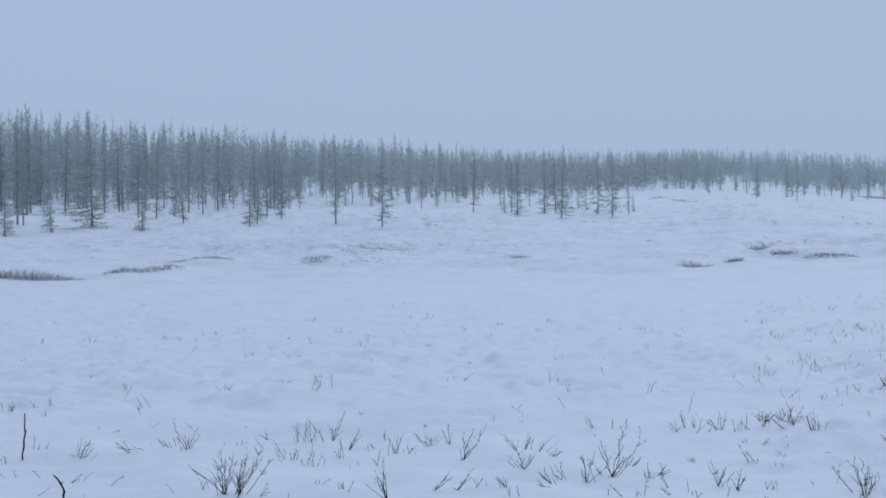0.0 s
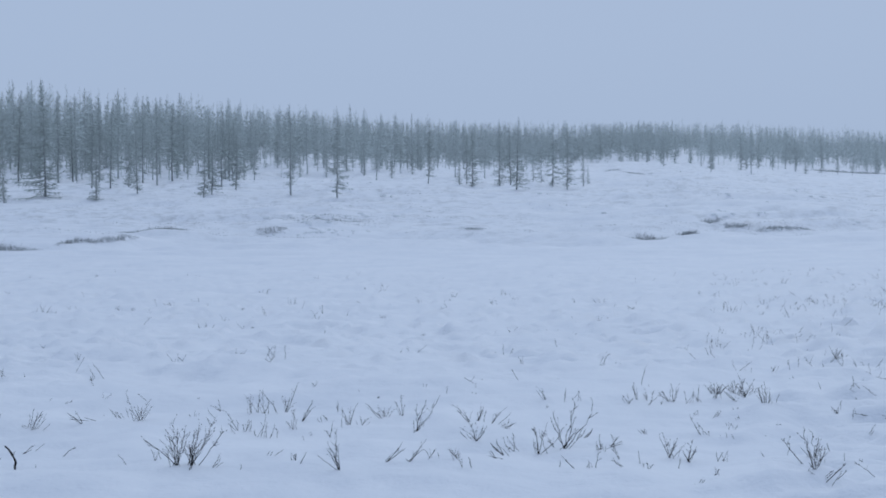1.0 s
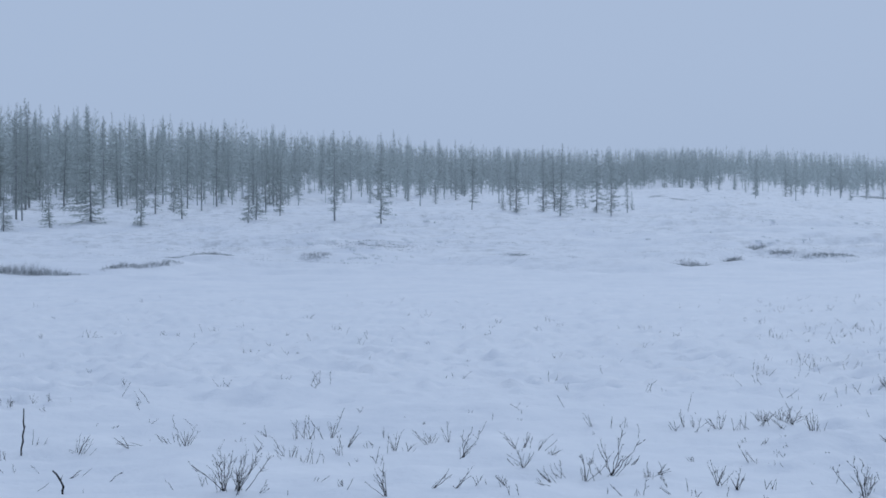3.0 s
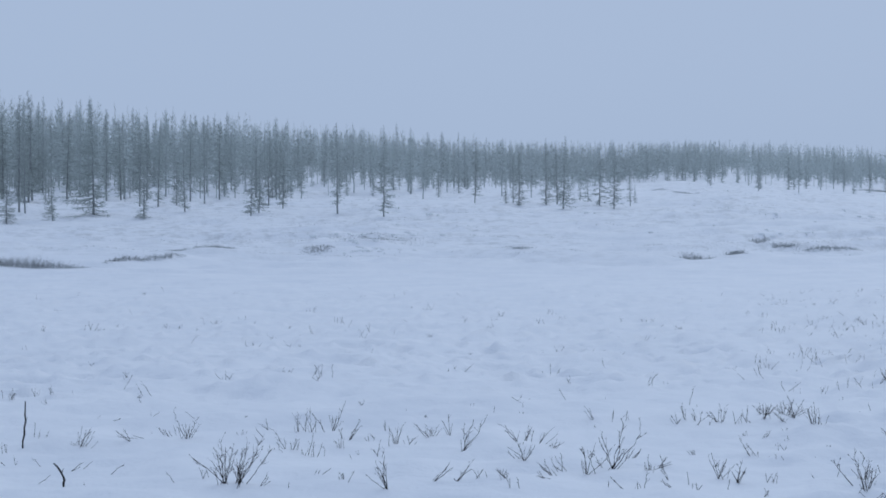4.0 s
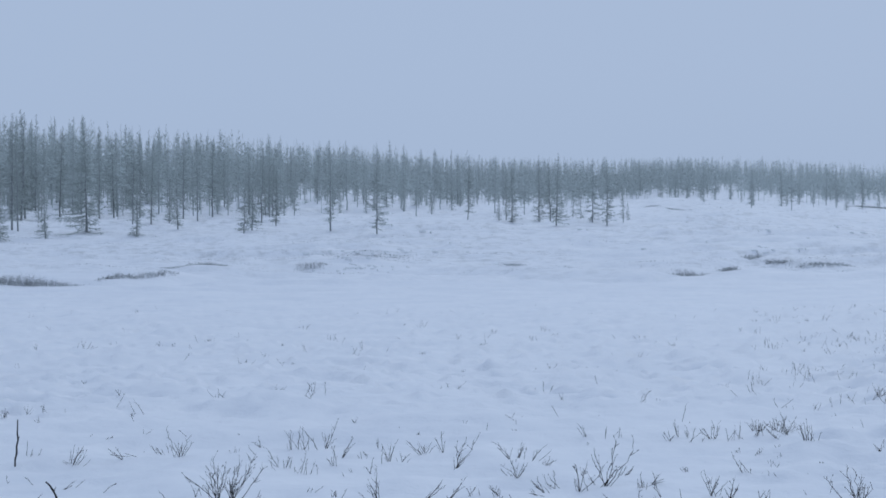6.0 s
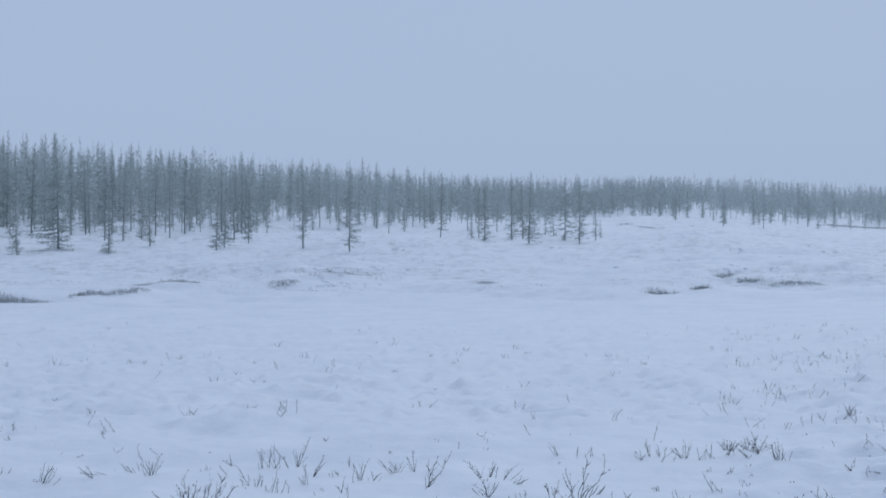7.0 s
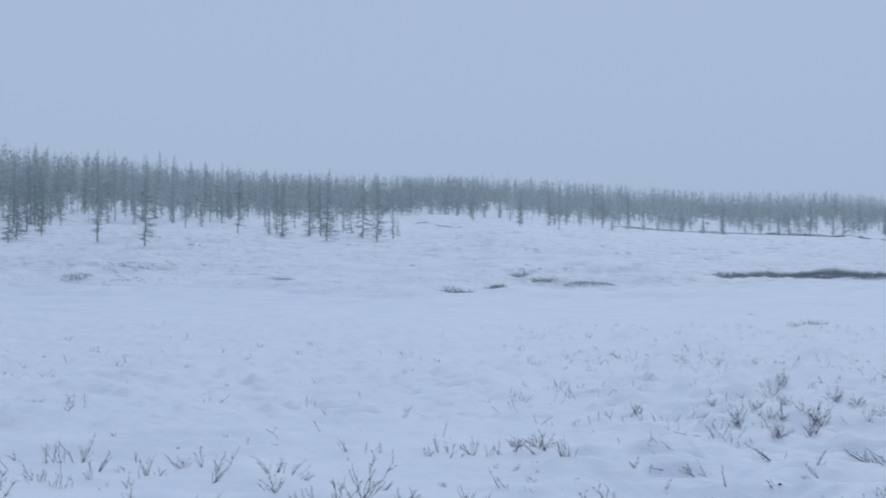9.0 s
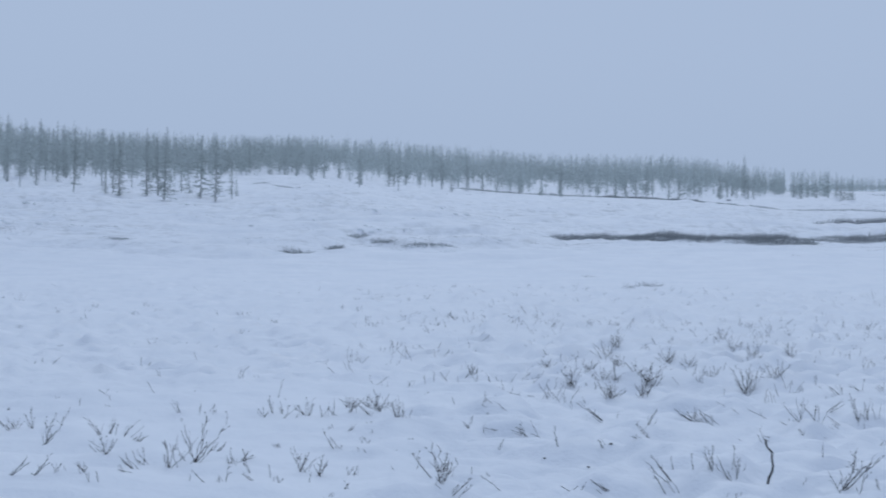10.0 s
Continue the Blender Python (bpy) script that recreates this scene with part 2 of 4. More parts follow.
def snow_ground():
    azs = np.concatenate([np.arange(-180, -18, 3.0), np.arange(-18, 29, 0.12), np.arange(29, 180, 3.0)])
    rs = [0.4]
    while rs[-1] < 4600:
        r = rs[-1]
        rs.append(r * (1.10 if r < 11 else 1.0055 if r < 45 else 1.008 if r < 130 else 1.0045 if r < 300 else 1.009 if r < 700 else 1.03))
    rs = np.array(rs)
    a, r = np.meshgrid(np.radians(azs), rs)
    x, y = r * np.sin(a), r * np.cos(a)
    z = ground(x, y)
    n, m = a.shape
    co = np.stack([x, y, z], -1).reshape(-1, 3)
    co = np.concatenate([co, [[0, 0, float(ground(0.0, 0.0))]]])
    i, j = np.meshgrid(np.arange(n - 1), np.arange(m), indexing="ij")
    j2 = (j + 1) % m
    quads = np.stack([i * m + j, (i + 1) * m + j, (i + 1) * m + j2, i * m + j2], -1).reshape(-1, 4)
    k = np.arange(m)
    tris = np.stack([np.full(m, n * m), k, (k + 1) % m], -1)
    me = bpy.data.meshes.new("ground")
    me.vertices.add(len(co))
    me.vertices.foreach_set("co", co.ravel())
    loops = np.concatenate([quads.ravel(), tris.ravel()])
    me.loops.add(len(loops))
    me.loops.foreach_set("vertex_index", loops)
    starts = np.concatenate([np.arange(len(quads)) * 4, len(quads) * 4 + np.arange(len(tris)) * 3])
    me.polygons.add(len(starts))
    me.polygons.foreach_set("loop_start", starts)
    me.polygons.foreach_set("use_smooth", np.ones(len(starts), bool))
    me.update(calc_edges=True)
    me.validate()
    me.materials.append(SNOW)
    return tagged(new("ground", me), "wide snow-covered plain rising to a low hill", "snow", kind="structure")


snow_ground()


# ---- branch geometry ----
def tube(verts, faces, pts, radii, sides=3):
    """A tapered tube along pts that ends in a point."""
    first = len(verts)
    n = len(pts) - 1
    for k in range(n):
        t = (pts[k + 1] - pts[k]).normalized()
        u = t.cross(Vector((0.31, 0.17, 0.93))).normalized()
        w = t.cross(u)
        for q in range(sides):
            a = 2 * math.pi * q / sides
            verts.append(pts[k] + (u * math.cos(a) + w * math.sin(a)) * radii[k])
    verts.append(pts[-1])
    for k in range(n - 1):
        for q in range(sides):
            a, b = first + k * sides + q, first + k * sides + (q + 1) % sides
            faces.append((a, b, b + sides, a + sides))
    last = first + (n - 1) * sides
    for q in range(sides):
        faces.append((last + q, last + (q + 1) % sides, first + n * sides))


def sliver(verts, faces, p, q, wide, rng):
    """A thin needle-covered twig from p to q."""
    side = (q - p).cross(Vector((rng.gauss(0, 1), rng.gauss(0, 1), rng.gauss(0, 1)))).normalized() * wide / 2
    n = len(verts)
    verts += [p - side, p + side, q]
    faces.append((n, n + 1, n + 2))


def part(name, me, parent, label=""):
    ob = new(name, me)
    ob.parent = parent
    return tagged(ob, label)


# ---- larches ----
def merge(verts, faces, more_verts, more_faces):
    n = len(verts)
    verts += more_verts
    faces += [tuple(k + n for k in q) for q in more_faces]


def larch_mesh(seed, style, rime_hazed):
    """Trunk, crown and longest low boughs of one larch, 10 m high. style 0: slender, 1: bushy to the foot, 2: wide skirt of low boughs, 3: thin with sparse wide boughs."""
    rng = random.Random(seed)
    tv, tf, cv, cf, low_boughs = [], [], [], [], []
    lean = Vector((rng.uniform(-.03, .03), rng.uniform(-.03, .03), 0))
    spine = []
    for k in range(11):
        h = k / 10 * 10.0
        spine.append(Vector((rng.uniform(-.05, .05), rng.uniform(-.05, .05), h)) * 1.0 + lean * h)
    spine[0].z = -0.4
    tube(tv, tf, spine, [0.088 * (1 - k / 10.2) ** 1.7 + 0.008 for k in range(11)], 6)

    def stem(h):
        k = min(int(h), 9)
        return spine[k].lerp(spine[k + 1], h - k)

    low = {0: rng.uniform(0.9, 2.4) if rime_hazed else rng.uniform(0.7, 1.8), 1: rng.uniform(0.3, 0.9), 2: 0.3, 3: rng.uniform(0.6, 1.2)}[style]
    full = {0: rng.uniform(0.95, 1.3), 1: rng.uniform(1.1, 1.45), 2: 1.8, 3: rng.uniform(1.8, 2.1)}[style]
    lopsided = rng.uniform(0, 2 * math.pi)
    h = low
    while h < 9.8:
        f = (h - low) / (9.9 - low)
        reach = full * ((1 - f) ** 0.85 * 0.9 + 0.12 * math.sqrt(1 - f)) + 0.05
        if style == 0:
            reach *= 0.62 + 0.38 * min(1, f * 3.0)
        for _ in range(rng.choice((2, 2, 3))):
            a = rng.uniform(0, 2 * math.pi)
            ln = reach * (rng.uniform(0.35, 1.2) if f < 0.6 else rng.uniform(0.5, 1.05)) * (1 + 0.22 * math.cos(a - lopsided))
            if f < 0.35 and rng.random() < 0.12:
                ln *= 1.45
            out = Vector((math.cos(a), math.sin(a), 0))
            droop = rng.uniform(-0.42, 0.02) if f < 0.45 else rng.uniform(-0.20, 0.12) if f < 0.8 else rng.uniform(0.1, 0.7)
            p0 = stem(h)
            p1 = p0 + out * ln * 0.55 + Vector((0, 0, droop * ln * 0.7))
            p2 = p0 + out * ln + Vector((0, 0, droop * ln * 0.9 + rng.uniform(0, .20) * ln))
            bv, bf = [], []
            tube(bv, bf, [p0, p1, p2], [0.006 + 0.014 * ln, 0.004 + 0.008 * ln], 3)
            for _ in range(int(5 + ln * 19)):
                s = rng.uniform(0.08, 1.0)
                q0 = p0.lerp(p1, s / 0.55) if s < 0.55 else p1.lerp(p2, (s - 0.55) / 0.45)
                side = Vector((-out.y, out.x, 0)) * rng.choice((-1, 1))
                tw = (side * rng.uniform(.2, 1) + out * rng.uniform(.1, .8) + Vector((0, 0, rng.uniform(-.9, .3) if f < 0.7 else rng.uniform(-.2, 1.6)))).normalized()
                sliver(bv, bf, q0, q0 + tw * rng.uniform(.22, .62) * min(1, 0.13 + 0.75 * ln), 0.014 + 0.026 * min(1, ln), rng)
            if f < 0.3 and not rime_hazed:
                low_boughs.append((ln, bv, bf))
            else:
                merge(cv, cf, bv, bf)
        h += (rng.uniform(0.07, 0.17) if f < 0.5 else rng.uniform(0.05, 0.12)) * (2.2 if style == 3 else 1)
    for _ in range(14):
        p0 = stem(rng.uniform(0.3, low + 0.6))
        a = rng.uniform(0, 2 * math.pi)
        way = Vector((math.cos(a), math.sin(a), rng.uniform(-.5, .1)))
        tube(cv, cf, [p0, p0 + way * rng.uniform(.2, .75)], [0.010], 3)
    low_boughs.sort(key=lambda q: -q[0])
    for _, bv, bf in low_boughs[6:]:
        merge(cv, cf, bv, bf)
    # farther larches get the paler set, with haze put into its colour
    return (mesh_from("larch_trunk", tv, tf, RIME_HAZE_BARK if rime_hazed else BARK, True),
            mesh_from("larch_crown", cv, cf, RIME_HAZE_TWIG if rime_hazed else NEEDLE_TWIG),
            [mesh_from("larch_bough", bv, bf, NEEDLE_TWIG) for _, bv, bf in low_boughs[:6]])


LARCH_LABEL = {
    0: "slender bare larch dusted with hoarfrost on the snowy slope",
    1: "bushy frosted larch branched to its foot in snow",
    2: "tall larch with wide low boughs at the wood's edge",
    3: "thin larch with sparse wide boughs on the snowy slope",
}
larches = {}


def larch(az, d, high, style):
    # past 262 m a larch takes the haze-paled bark and twigs
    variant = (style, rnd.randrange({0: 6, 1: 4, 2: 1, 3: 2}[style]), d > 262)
    x, y, z = spot(az, d, 0.03)
    wide = (high / 10) * rnd.uniform(0.9, 1.15) if high > 6 else high / 10 * 1.15
    m = pose(x, y, z, 0, 0, rnd.uniform(0, 360)) @ Matrix.Diagonal((wide, wide, high / 10, 1))
    if variant in larches:
        s = larches[variant].scale
        return copy_thing(larches[variant], m @ Matrix.Diagonal((1 / s.x, 1 / s.y, 1 / s.z, 1)))
    ob = new("larch_tree")
    trunk, crown, boughs = larch_mesh(variant[1] * 10 + style + 5 + 100 * variant[2], *variant[::2])
    part("trunk", trunk, ob)
    part("crown", crown, ob)
    for me in boughs:
        part("bough", me, ob)
    tagged(ob, ("frosted larch in the hillside wood, paled for haze" if variant[2] else LARCH_LABEL[style]), "tree", "larches of the wood")
    ob.matrix_basis = m
    larches[variant] = ob
    return ob


rnd = random.Random(11)
for az, d, high, style in [
    (-12.50, 197, 7.2, 1), (-12.15, 217, 12.8, 0), (-11.96, 212, 10.8, 0), (-11.76, 241, 13.2, 0),
    (-11.21, 200, 6.9, 1), (-10.81, 250, 11.4, 0), (-10.51, 290, 12.6, 0), (-10.04, 208, 12.2, 2),
    (-9.69, 255, 12.0, 0), (-9.19, 268, 11.7, 0), (-8.76, 232, 10.2, 0), (-8.64, 200, 7.2, 1),
    (-8.24, 225, 9.9, 0), (-8.02, 269, 10.9, 0), (-7.72, 242, 6.0, 1), (-7.48, 214, 7.1, 1),
    (-7.04, 268, 9.6, 0), (-6.90, 244, 10.8, 0), (-6.50, 256, 10.2, 0), (-6.30, 293, 11.7, 0),
    (-5.58, 208, 6.8, 1), (-5.35, 211, 7.5, 1), (-5.09, 228, 9.0, 0), (-4.66, 223, 6.9, 1),
]:
    larch(az, d, high, style)
for az, d, high, style in [
    (-4.24, 301, 9.4, 0), (-3.47, 309, 9.4, 0), (-3.08, 205, 9.5, 0), (-2.61, 287, 10.2, 0),
    (-1.75, 196, 8.6, 0), (-1.36, 467, 12.7, 0), (-0.97, 292, 10.1, 0), (-0.61, 277, 8.4, 0),
    (-0.17, 289, 4.3, 1), (0.08, 307, 7.8, 0), (0.42, 306, 5.3, 1), (0.89, 252, 8.7, 0),
    (1.18, 416, 9.9, 0), (1.67, 288, 8.8, 0), (1.79, 226, 3.2, 1), (1.99, 235, 6.8, 0),
    (2.17, 226, 6.8, 1), (2.52, 295, 8.0, 0), (2.95, 236, 8.0, 1), (3.28, 236, 7.6, 0),
    (3.44, 211, 7.9, 1), (3.93, 258, 3.9, 0), (4.16, 246, 5.2, 3), (4.49, 219, 7.1, 3),
]:
    larch(az, d, high, style)
for az, d, high, style in [
    (4.91, 215, 6.7, 1), (5.38, 226, 4.8, 0), (5.51, 239, 2.4, 1), (5.87, 510, 9.8, 0),
    (7.67, 407, 6.3, 1), (8.00, 447, 6.8, 1), (9.03, 333, 4.9, 1), (10.17, 333, 7.6, 0),
    (11.41, 352, 8.3, 0), (11.70, 342, 3.3, 1), (10.38, 409, 5.4, 1), (14.32, 445, 3.4, 1),
    (20.13, 478, 10.9, 0), (21.50, 505, 6.8, 1), (21.71, 480, 6.3, 1), (21.90, 512, 6.6, 1),
    (22.14, 465, 5.8, 1), (22.47, 497, 6.8, 0), (22.83, 407, 5.4, 1), (23.16, 363, 4.8, 1), (22.70, 430, 5.6, 1), (22.92, 415, 5.0, 1), (23.06, 372, 4.2, 1),
]:
    larch(az, d, high, style)


# the wood behind its edge
EDGE_AZ = [-20, -12, -8, -5, -3, -1, 1, 3.5, 5.5, 6.2]
EDGE_D = [208, 222, 238, 243, 262, 280, 315, 350, 430, 520]
count = 0
while count < 195:
    az = rnd.uniform(-17, 4.5)
    d = rnd.uniform(226, 345)
    if d < np.interp(az, EDGE_AZ, EDGE_D) + 12 or bumps(np.array(az * 6.0), np.array(d * 0.35), 9.0, 21) < -0.22:
        continue
    larch(az, d, rnd.uniform(6.5, 11.2) * float(np.interp(az, [-12, -5, 0], [1.3, 0.98, 0.86])) if rnd.random() < 0.72 else rnd.uniform(3.2, 6.5), 0 if rnd.random() < 0.66 else 1)
    count += 1


# ---- far woods ----
def far_template(seed, boughs, low0, low1):
    """A coarse larch of unit height for the far woods: vertices and triangles."""
    rng = random.Random(seed)
    v, f = [], []
    tube(v, f, [Vector((0, 0, -0.03)), Vector((rng.uniform(-.01, .01), 0, 0.5)), Vector((0, 0, 1.02))], [0.0075, 0.0048], 3)
    low = rng.uniform(low0, low1)
    for _ in range(boughs):
        h = low + (0.99 - low) * rng.random() ** 1.3
        k = (h - low) / (1 - low)
        a, ln = rng.uniform(0, 6.283), (0.145 * (1 - k) ** 0.95 + 0.004) * rng.uniform(0.5, 1.15)
        rise = -ln * rng.uniform(-.1, .45) if k < 0.75 else ln * rng.uniform(0.3, 1.6)
        tip = Vector((math.cos(a) * ln, math.sin(a) * ln, h + rise))
        sliver(v, f, Vector((0, 0, h)), tip, min(0.016, 0.13 * ln + 0.004), rng)
        for _ in range(2 if k < 0.8 else 1):
            mid_p = Vector((0, 0, h)).lerp(tip, rng.uniform(.2, .9))
            b = a + rng.choice((-1, 1)) * rng.uniform(0.4, 1.6)
            up = rng.uniform(-.8, .8) if k < 0.65 else rng.uniform(.3, 2.6)
            sliver(v, f, mid_p, mid_p + Vector((math.cos(b), math.sin(b), up)) * (ln * 0.65 + 0.006), min(0.015, 0.13 * ln + 0.003), rng)
    tri = []
    for q in f:
        tri.append(q[:3])
        if len(q) == 4:
            tri.append((q[0], q[2], q[3]))
    return np.array([tuple(p) for p in v]), np.array(tri)


def woods(name, label, places, templates):
    vs, fs, base = [], [], 0
    heights = ground(np.array([p[0] for p in places]), np.array([p[1] for p in places])).tolist()
    for (x, y, h), z in zip(places, heights):
        tv, tf = templates[rnd.randrange(len(templates))]
        a, w = rnd.uniform(0, 6.283), h * rnd.uniform(0.85, 1.2)
        c, s = math.cos(a) * w, math.sin(a) * w
        vs.append(np.stack([x + tv[:, 0] * c - tv[:, 1] * s, y + tv[:, 0] * s + tv[:, 1] * c, z + tv[:, 2] * h], -1))
        fs.append(tf + base)
        base += len(tv)
    co, tri = np.concatenate(vs), np.concatenate(fs)
    me = bpy.data.meshes.new(name)
    me.vertices.add(len(co))
    me.vertices.foreach_set("co", co.ravel())
    me.loops.add(tri.size)
    me.loops.foreach_set("vertex_index", tri.ravel())
    me.polygons.add(len(tri))
    me.polygons.foreach_set("loop_start", np.arange(len(tri)) * 3)
    me.update(calc_edges=True)
    # haze is painted into the twig colour of the far woods
    me.materials.append(HOAR_HAZE)
    return tagged(new(name, me), label, "woods", kind="stuff")


templates = [far_template(40 + k, 60, 0.10, 0.36) for k in range(10)]
sparse_templates = [far_template(60 + k, 42, 0.08, 0.32) for k in range(8)]
places = []
while len(places) < 2300:
    az, d = rnd.uniform(-18, 6.4), math.sqrt(rnd.uniform(270 ** 2, 600 ** 2))
    edge = np.interp(az, EDGE_AZ, EDGE_D)
    if d > edge + 14 and rnd.random() < smooth(edge, edge + 110, d) + 0.25 and bumps(np.array(az * 5.0), np.array(d * 0.12), 4.0, 29) > -0.28:
        x, y = d * math.sin(radians(az)), d * math.cos(radians(az))
        tall = rnd.uniform(7.0, 11.2) if rnd.random() < 0.85 else rnd.uniform(3.5, 7)
        places.append((x, y, tall * np.interp(az, [-12, -5, 0, 5], [1.27, 0.98, 0.9, 0.86])))
while len(places) < 3150:
    x, y, _ = spot(rnd.uniform(-3.0, 8.0), rnd.uniform(480, 760))
    places.append((x, y, rnd.uniform(6.2, 10.2)))
while len(places) < 3600:
    az, d = rnd.uniform(-18, -2), rnd.uniform(360, 600)
    x, y = d * math.sin(radians(az)), d * math.cos(radians(az))
    places.append((x, y, rnd.uniform(7.5, 10.5) * np.interp(az, [-12, -5], [1.25, 1.0])))
woods("larch_wood", "dense frosted larch wood up the hill, paled for haze", places, templates)

RIM_AZ = [5.6, 6.5, 8.2, 9.0, 10, 11, 12.5, 14, 16, 18, 20.4, 21.2]
RIM_D = [535, 526, 500, 430, 402, 415, 445, 475, 490, 478, 500, 520]
places = []
while len(places) < 3300:
    az = rnd.uniform(5.6, 21.25)
    rim = np.interp(az, RIM_AZ, RIM_D)
    rim += 28 * float(bumps(np.array(az), np.array(3.0), 0.7, 33))
    d = rim + 300 * rnd.random() ** 0.8
    if bumps(np.array(az * 5.0), np.array(d * 0.12), 5.0, 31) < 0.04 - 0.25 * smooth(rim + 40, rim + 170, d):
        continue
    x, y = d * math.sin(radians(az)), d * math.cos(radians(az))
    tall = np.interp(az, [5, 7, 12, 16, 19, 21], [8.8, 8.8, 8.6, 9.2, 8.8, 8.2])
    places.append((x, y, tall * (rnd.uniform(0.58, 1.05) if rnd.random() < 0.85 else rnd.uniform(0.4, 1.2))))
woods("larch_wood", "frosted larch wood along the low hill, paled for haze", places, sparse_templates)

places = []
while len(places) < 110:
    x, y, _ = spot(rnd.uniform(21.42, 22.5), rnd.uniform(525, 580))
    places.append((x, y, rnd.uniform(5.5, 8.0)))
while len(places) < 1250:
    x, y, _ = spot(rnd.uniform(22.2, 30), rnd.uniform(1350, 1700))
    places.append((x, y, rnd.uniform(8, 12)))
woods("larch_wood", "thin strip of distant woods beyond the plain", places, [far_template(80 + k, 24, 0.08, 0.3) for k in range(6)])

for _ in range(46):
    az = rnd.uniform(6.4, 20.8)
    larch(az, float(np.interp(az, RIM_AZ, RIM_D)) - rnd.uniform(-5, 45), rnd.uniform(3.5, 8.5), 1 if rnd.random() < 0.7 else 0)


# ---- brush along the creek and grass tips on the slope ----
def brush_band(az0, d0, az1, d1, high, deep, dense, label, wander=1.2, mat=SEDGE, lean=0.28):
    rng = random.Random(int(az0 * 100) + int(d0))
    x0, y0, _ = spot(az0, d0)
    x1, y1, _ = spot(az1, d1)
    along = math.hypot(x1 - x0, y1 - y0)
    gen = np.random.default_rng(abs(int(az0 * 100)) + int(d0))
    n = int(along * dense)
    t = gen.random(n)
    taper = np.minimum.reduce([np.ones(n), 5 * t + .2, 5 * (1 - t) + .2])
    sag = wander * deep * bumps(t * along, np.full(n, az0), 9.0, 12)
    x = x0 + (x1 - x0) * t + gen.normal(0, .2, n)
    y = y0 + (y1 - y0) * t + gen.uniform(-.5, .5, n) * deep * taper + sag
    z = ground(x, y) - 0.05
    edge = np.minimum.reduce([np.ones(n), 3 * t + .2, 3 * (1 - t) + .2])
    tops = np.maximum(0.08, high * edge * (0.80 + 0.55 * bumps(x, y, 2.2, 15) + 0.35 * bumps(x, y, 7.0, 35)) * gen.uniform(0.35, 1.25, n))
    v, f = [], []
    for px, py, pz, top in zip(x.tolist(), y.tolist(), z.tolist(), tops.tolist()):
        p = Vector((px, py, pz))
        tip = p + Vector((rng.gauss(0, lean) * top, rng.gauss(0, .2) * top, top))
        bend = p.lerp(tip, .5) + Vector((rng.gauss(0, .05) * top, 0, top * .06))
        if dense > 250:
            tube(v, f, [p, tip], [0.009], 3)
        else:
            tube(v, f, [p, bend, tip], [0.009, 0.006], 3)
        for _ in range(3):
            q = p.lerp(tip, rng.uniform(.15, .7))
            sliver(v, f, q, q + Vector((rng.uniform(-.4, .4), rng.uniform(-.3, .3), rng.uniform(.15, .6))) * top * .7, 0.011, rng)
    return tagged(new("brush_band", mesh_from("brush_band", v, f, mat)), label, "brush", kind="stuff")


for az0, d0, az1, d1, high in [
    (-15.5, 143.5, -10.15, 145.5, 0.74),
    (-9.75, 145, -8.75, 148.5, 0.40),
    (-8.85, 147.5, -7.55, 150.5, 0.56),
    (-7.88, 159, -5.86, 161, 0.27),
    (-4.12, 159.5, -3.15, 159.5, 0.32),
    (1.90, 158, 2.50, 157, 0.31),
    (6.70, 152.5, 8.12, 153.5, 0.44),
    (8.12, 155, 8.60, 153, 0.40),
    (8.83, 164, 9.28, 163, 0.42),
    (9.35, 161.5, 10.2, 159.5, 0.42),
    (10.15, 158.3, 11.90, 159, 0.40),
]:
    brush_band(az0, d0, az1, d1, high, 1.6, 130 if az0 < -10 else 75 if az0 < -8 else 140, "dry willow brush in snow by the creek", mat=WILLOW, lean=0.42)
for az0, d0, az1, d1, high in [(16.72, 114, 17.02, 114, 0.36), (17.12, 116, 17.50, 117, 0.42), (17.62, 118, 17.84, 118, 0.40), (15.6, 131, 15.85, 131, 0.3)]:
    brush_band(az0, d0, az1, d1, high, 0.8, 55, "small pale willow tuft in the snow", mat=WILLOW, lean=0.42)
brush_band(14.4, 170.5, 17.9, 173, 0.60, 5.0, 360, "dark dry sedge band along the snowy creek bank", 0.12)
brush_band(16.8, 173, 20.6, 171, 0.66, 7.0, 430, "dark dry sedge band along the snowy creek bank", 0.12)
brush_band(19.6, 171, 22.1, 173, 0.74, 9.0, 500, "wide patch of dark sedge on the creek bank", 0.1)
brush_band(21.4, 173, 29, 190, 0.66, 7.0, 400, "dark sedge and low willow along the creek bank", 0.15)
brush_band(21.65, 233, 28.0, 242, 0.80, 7.0, 270, "dark brush strip on the snowy plain", 0.3)
brush_band(21.0, 300, 27.0, 288, 0.50, 4.0, 60, "low dark brush line on the far snow bank", 0.3)
brush_band(22.2, 600, 29.0, 610, 0.90, 4.0, 45, "dark brush line at the foot of distant woods", 0.1)
for az0, d0, az1, d1, high in [
    (11.6, 436, 14.0, 462, 0.55), (13.8, 462, 16.0, 480, 0.70), (15.8, 480, 18.0, 442, 0.75), (17.8, 442, 19.1, 400, 0.62),
    (18.9, 402, 20.1, 345, 0.34), (19.9, 345, 21.2, 306, 0.32), (5.80, 342, 7.36, 327, 0.20), (12.0, 330, 12.6, 332, 0.35),
]:
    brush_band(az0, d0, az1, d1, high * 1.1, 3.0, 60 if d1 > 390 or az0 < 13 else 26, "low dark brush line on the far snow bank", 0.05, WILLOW)


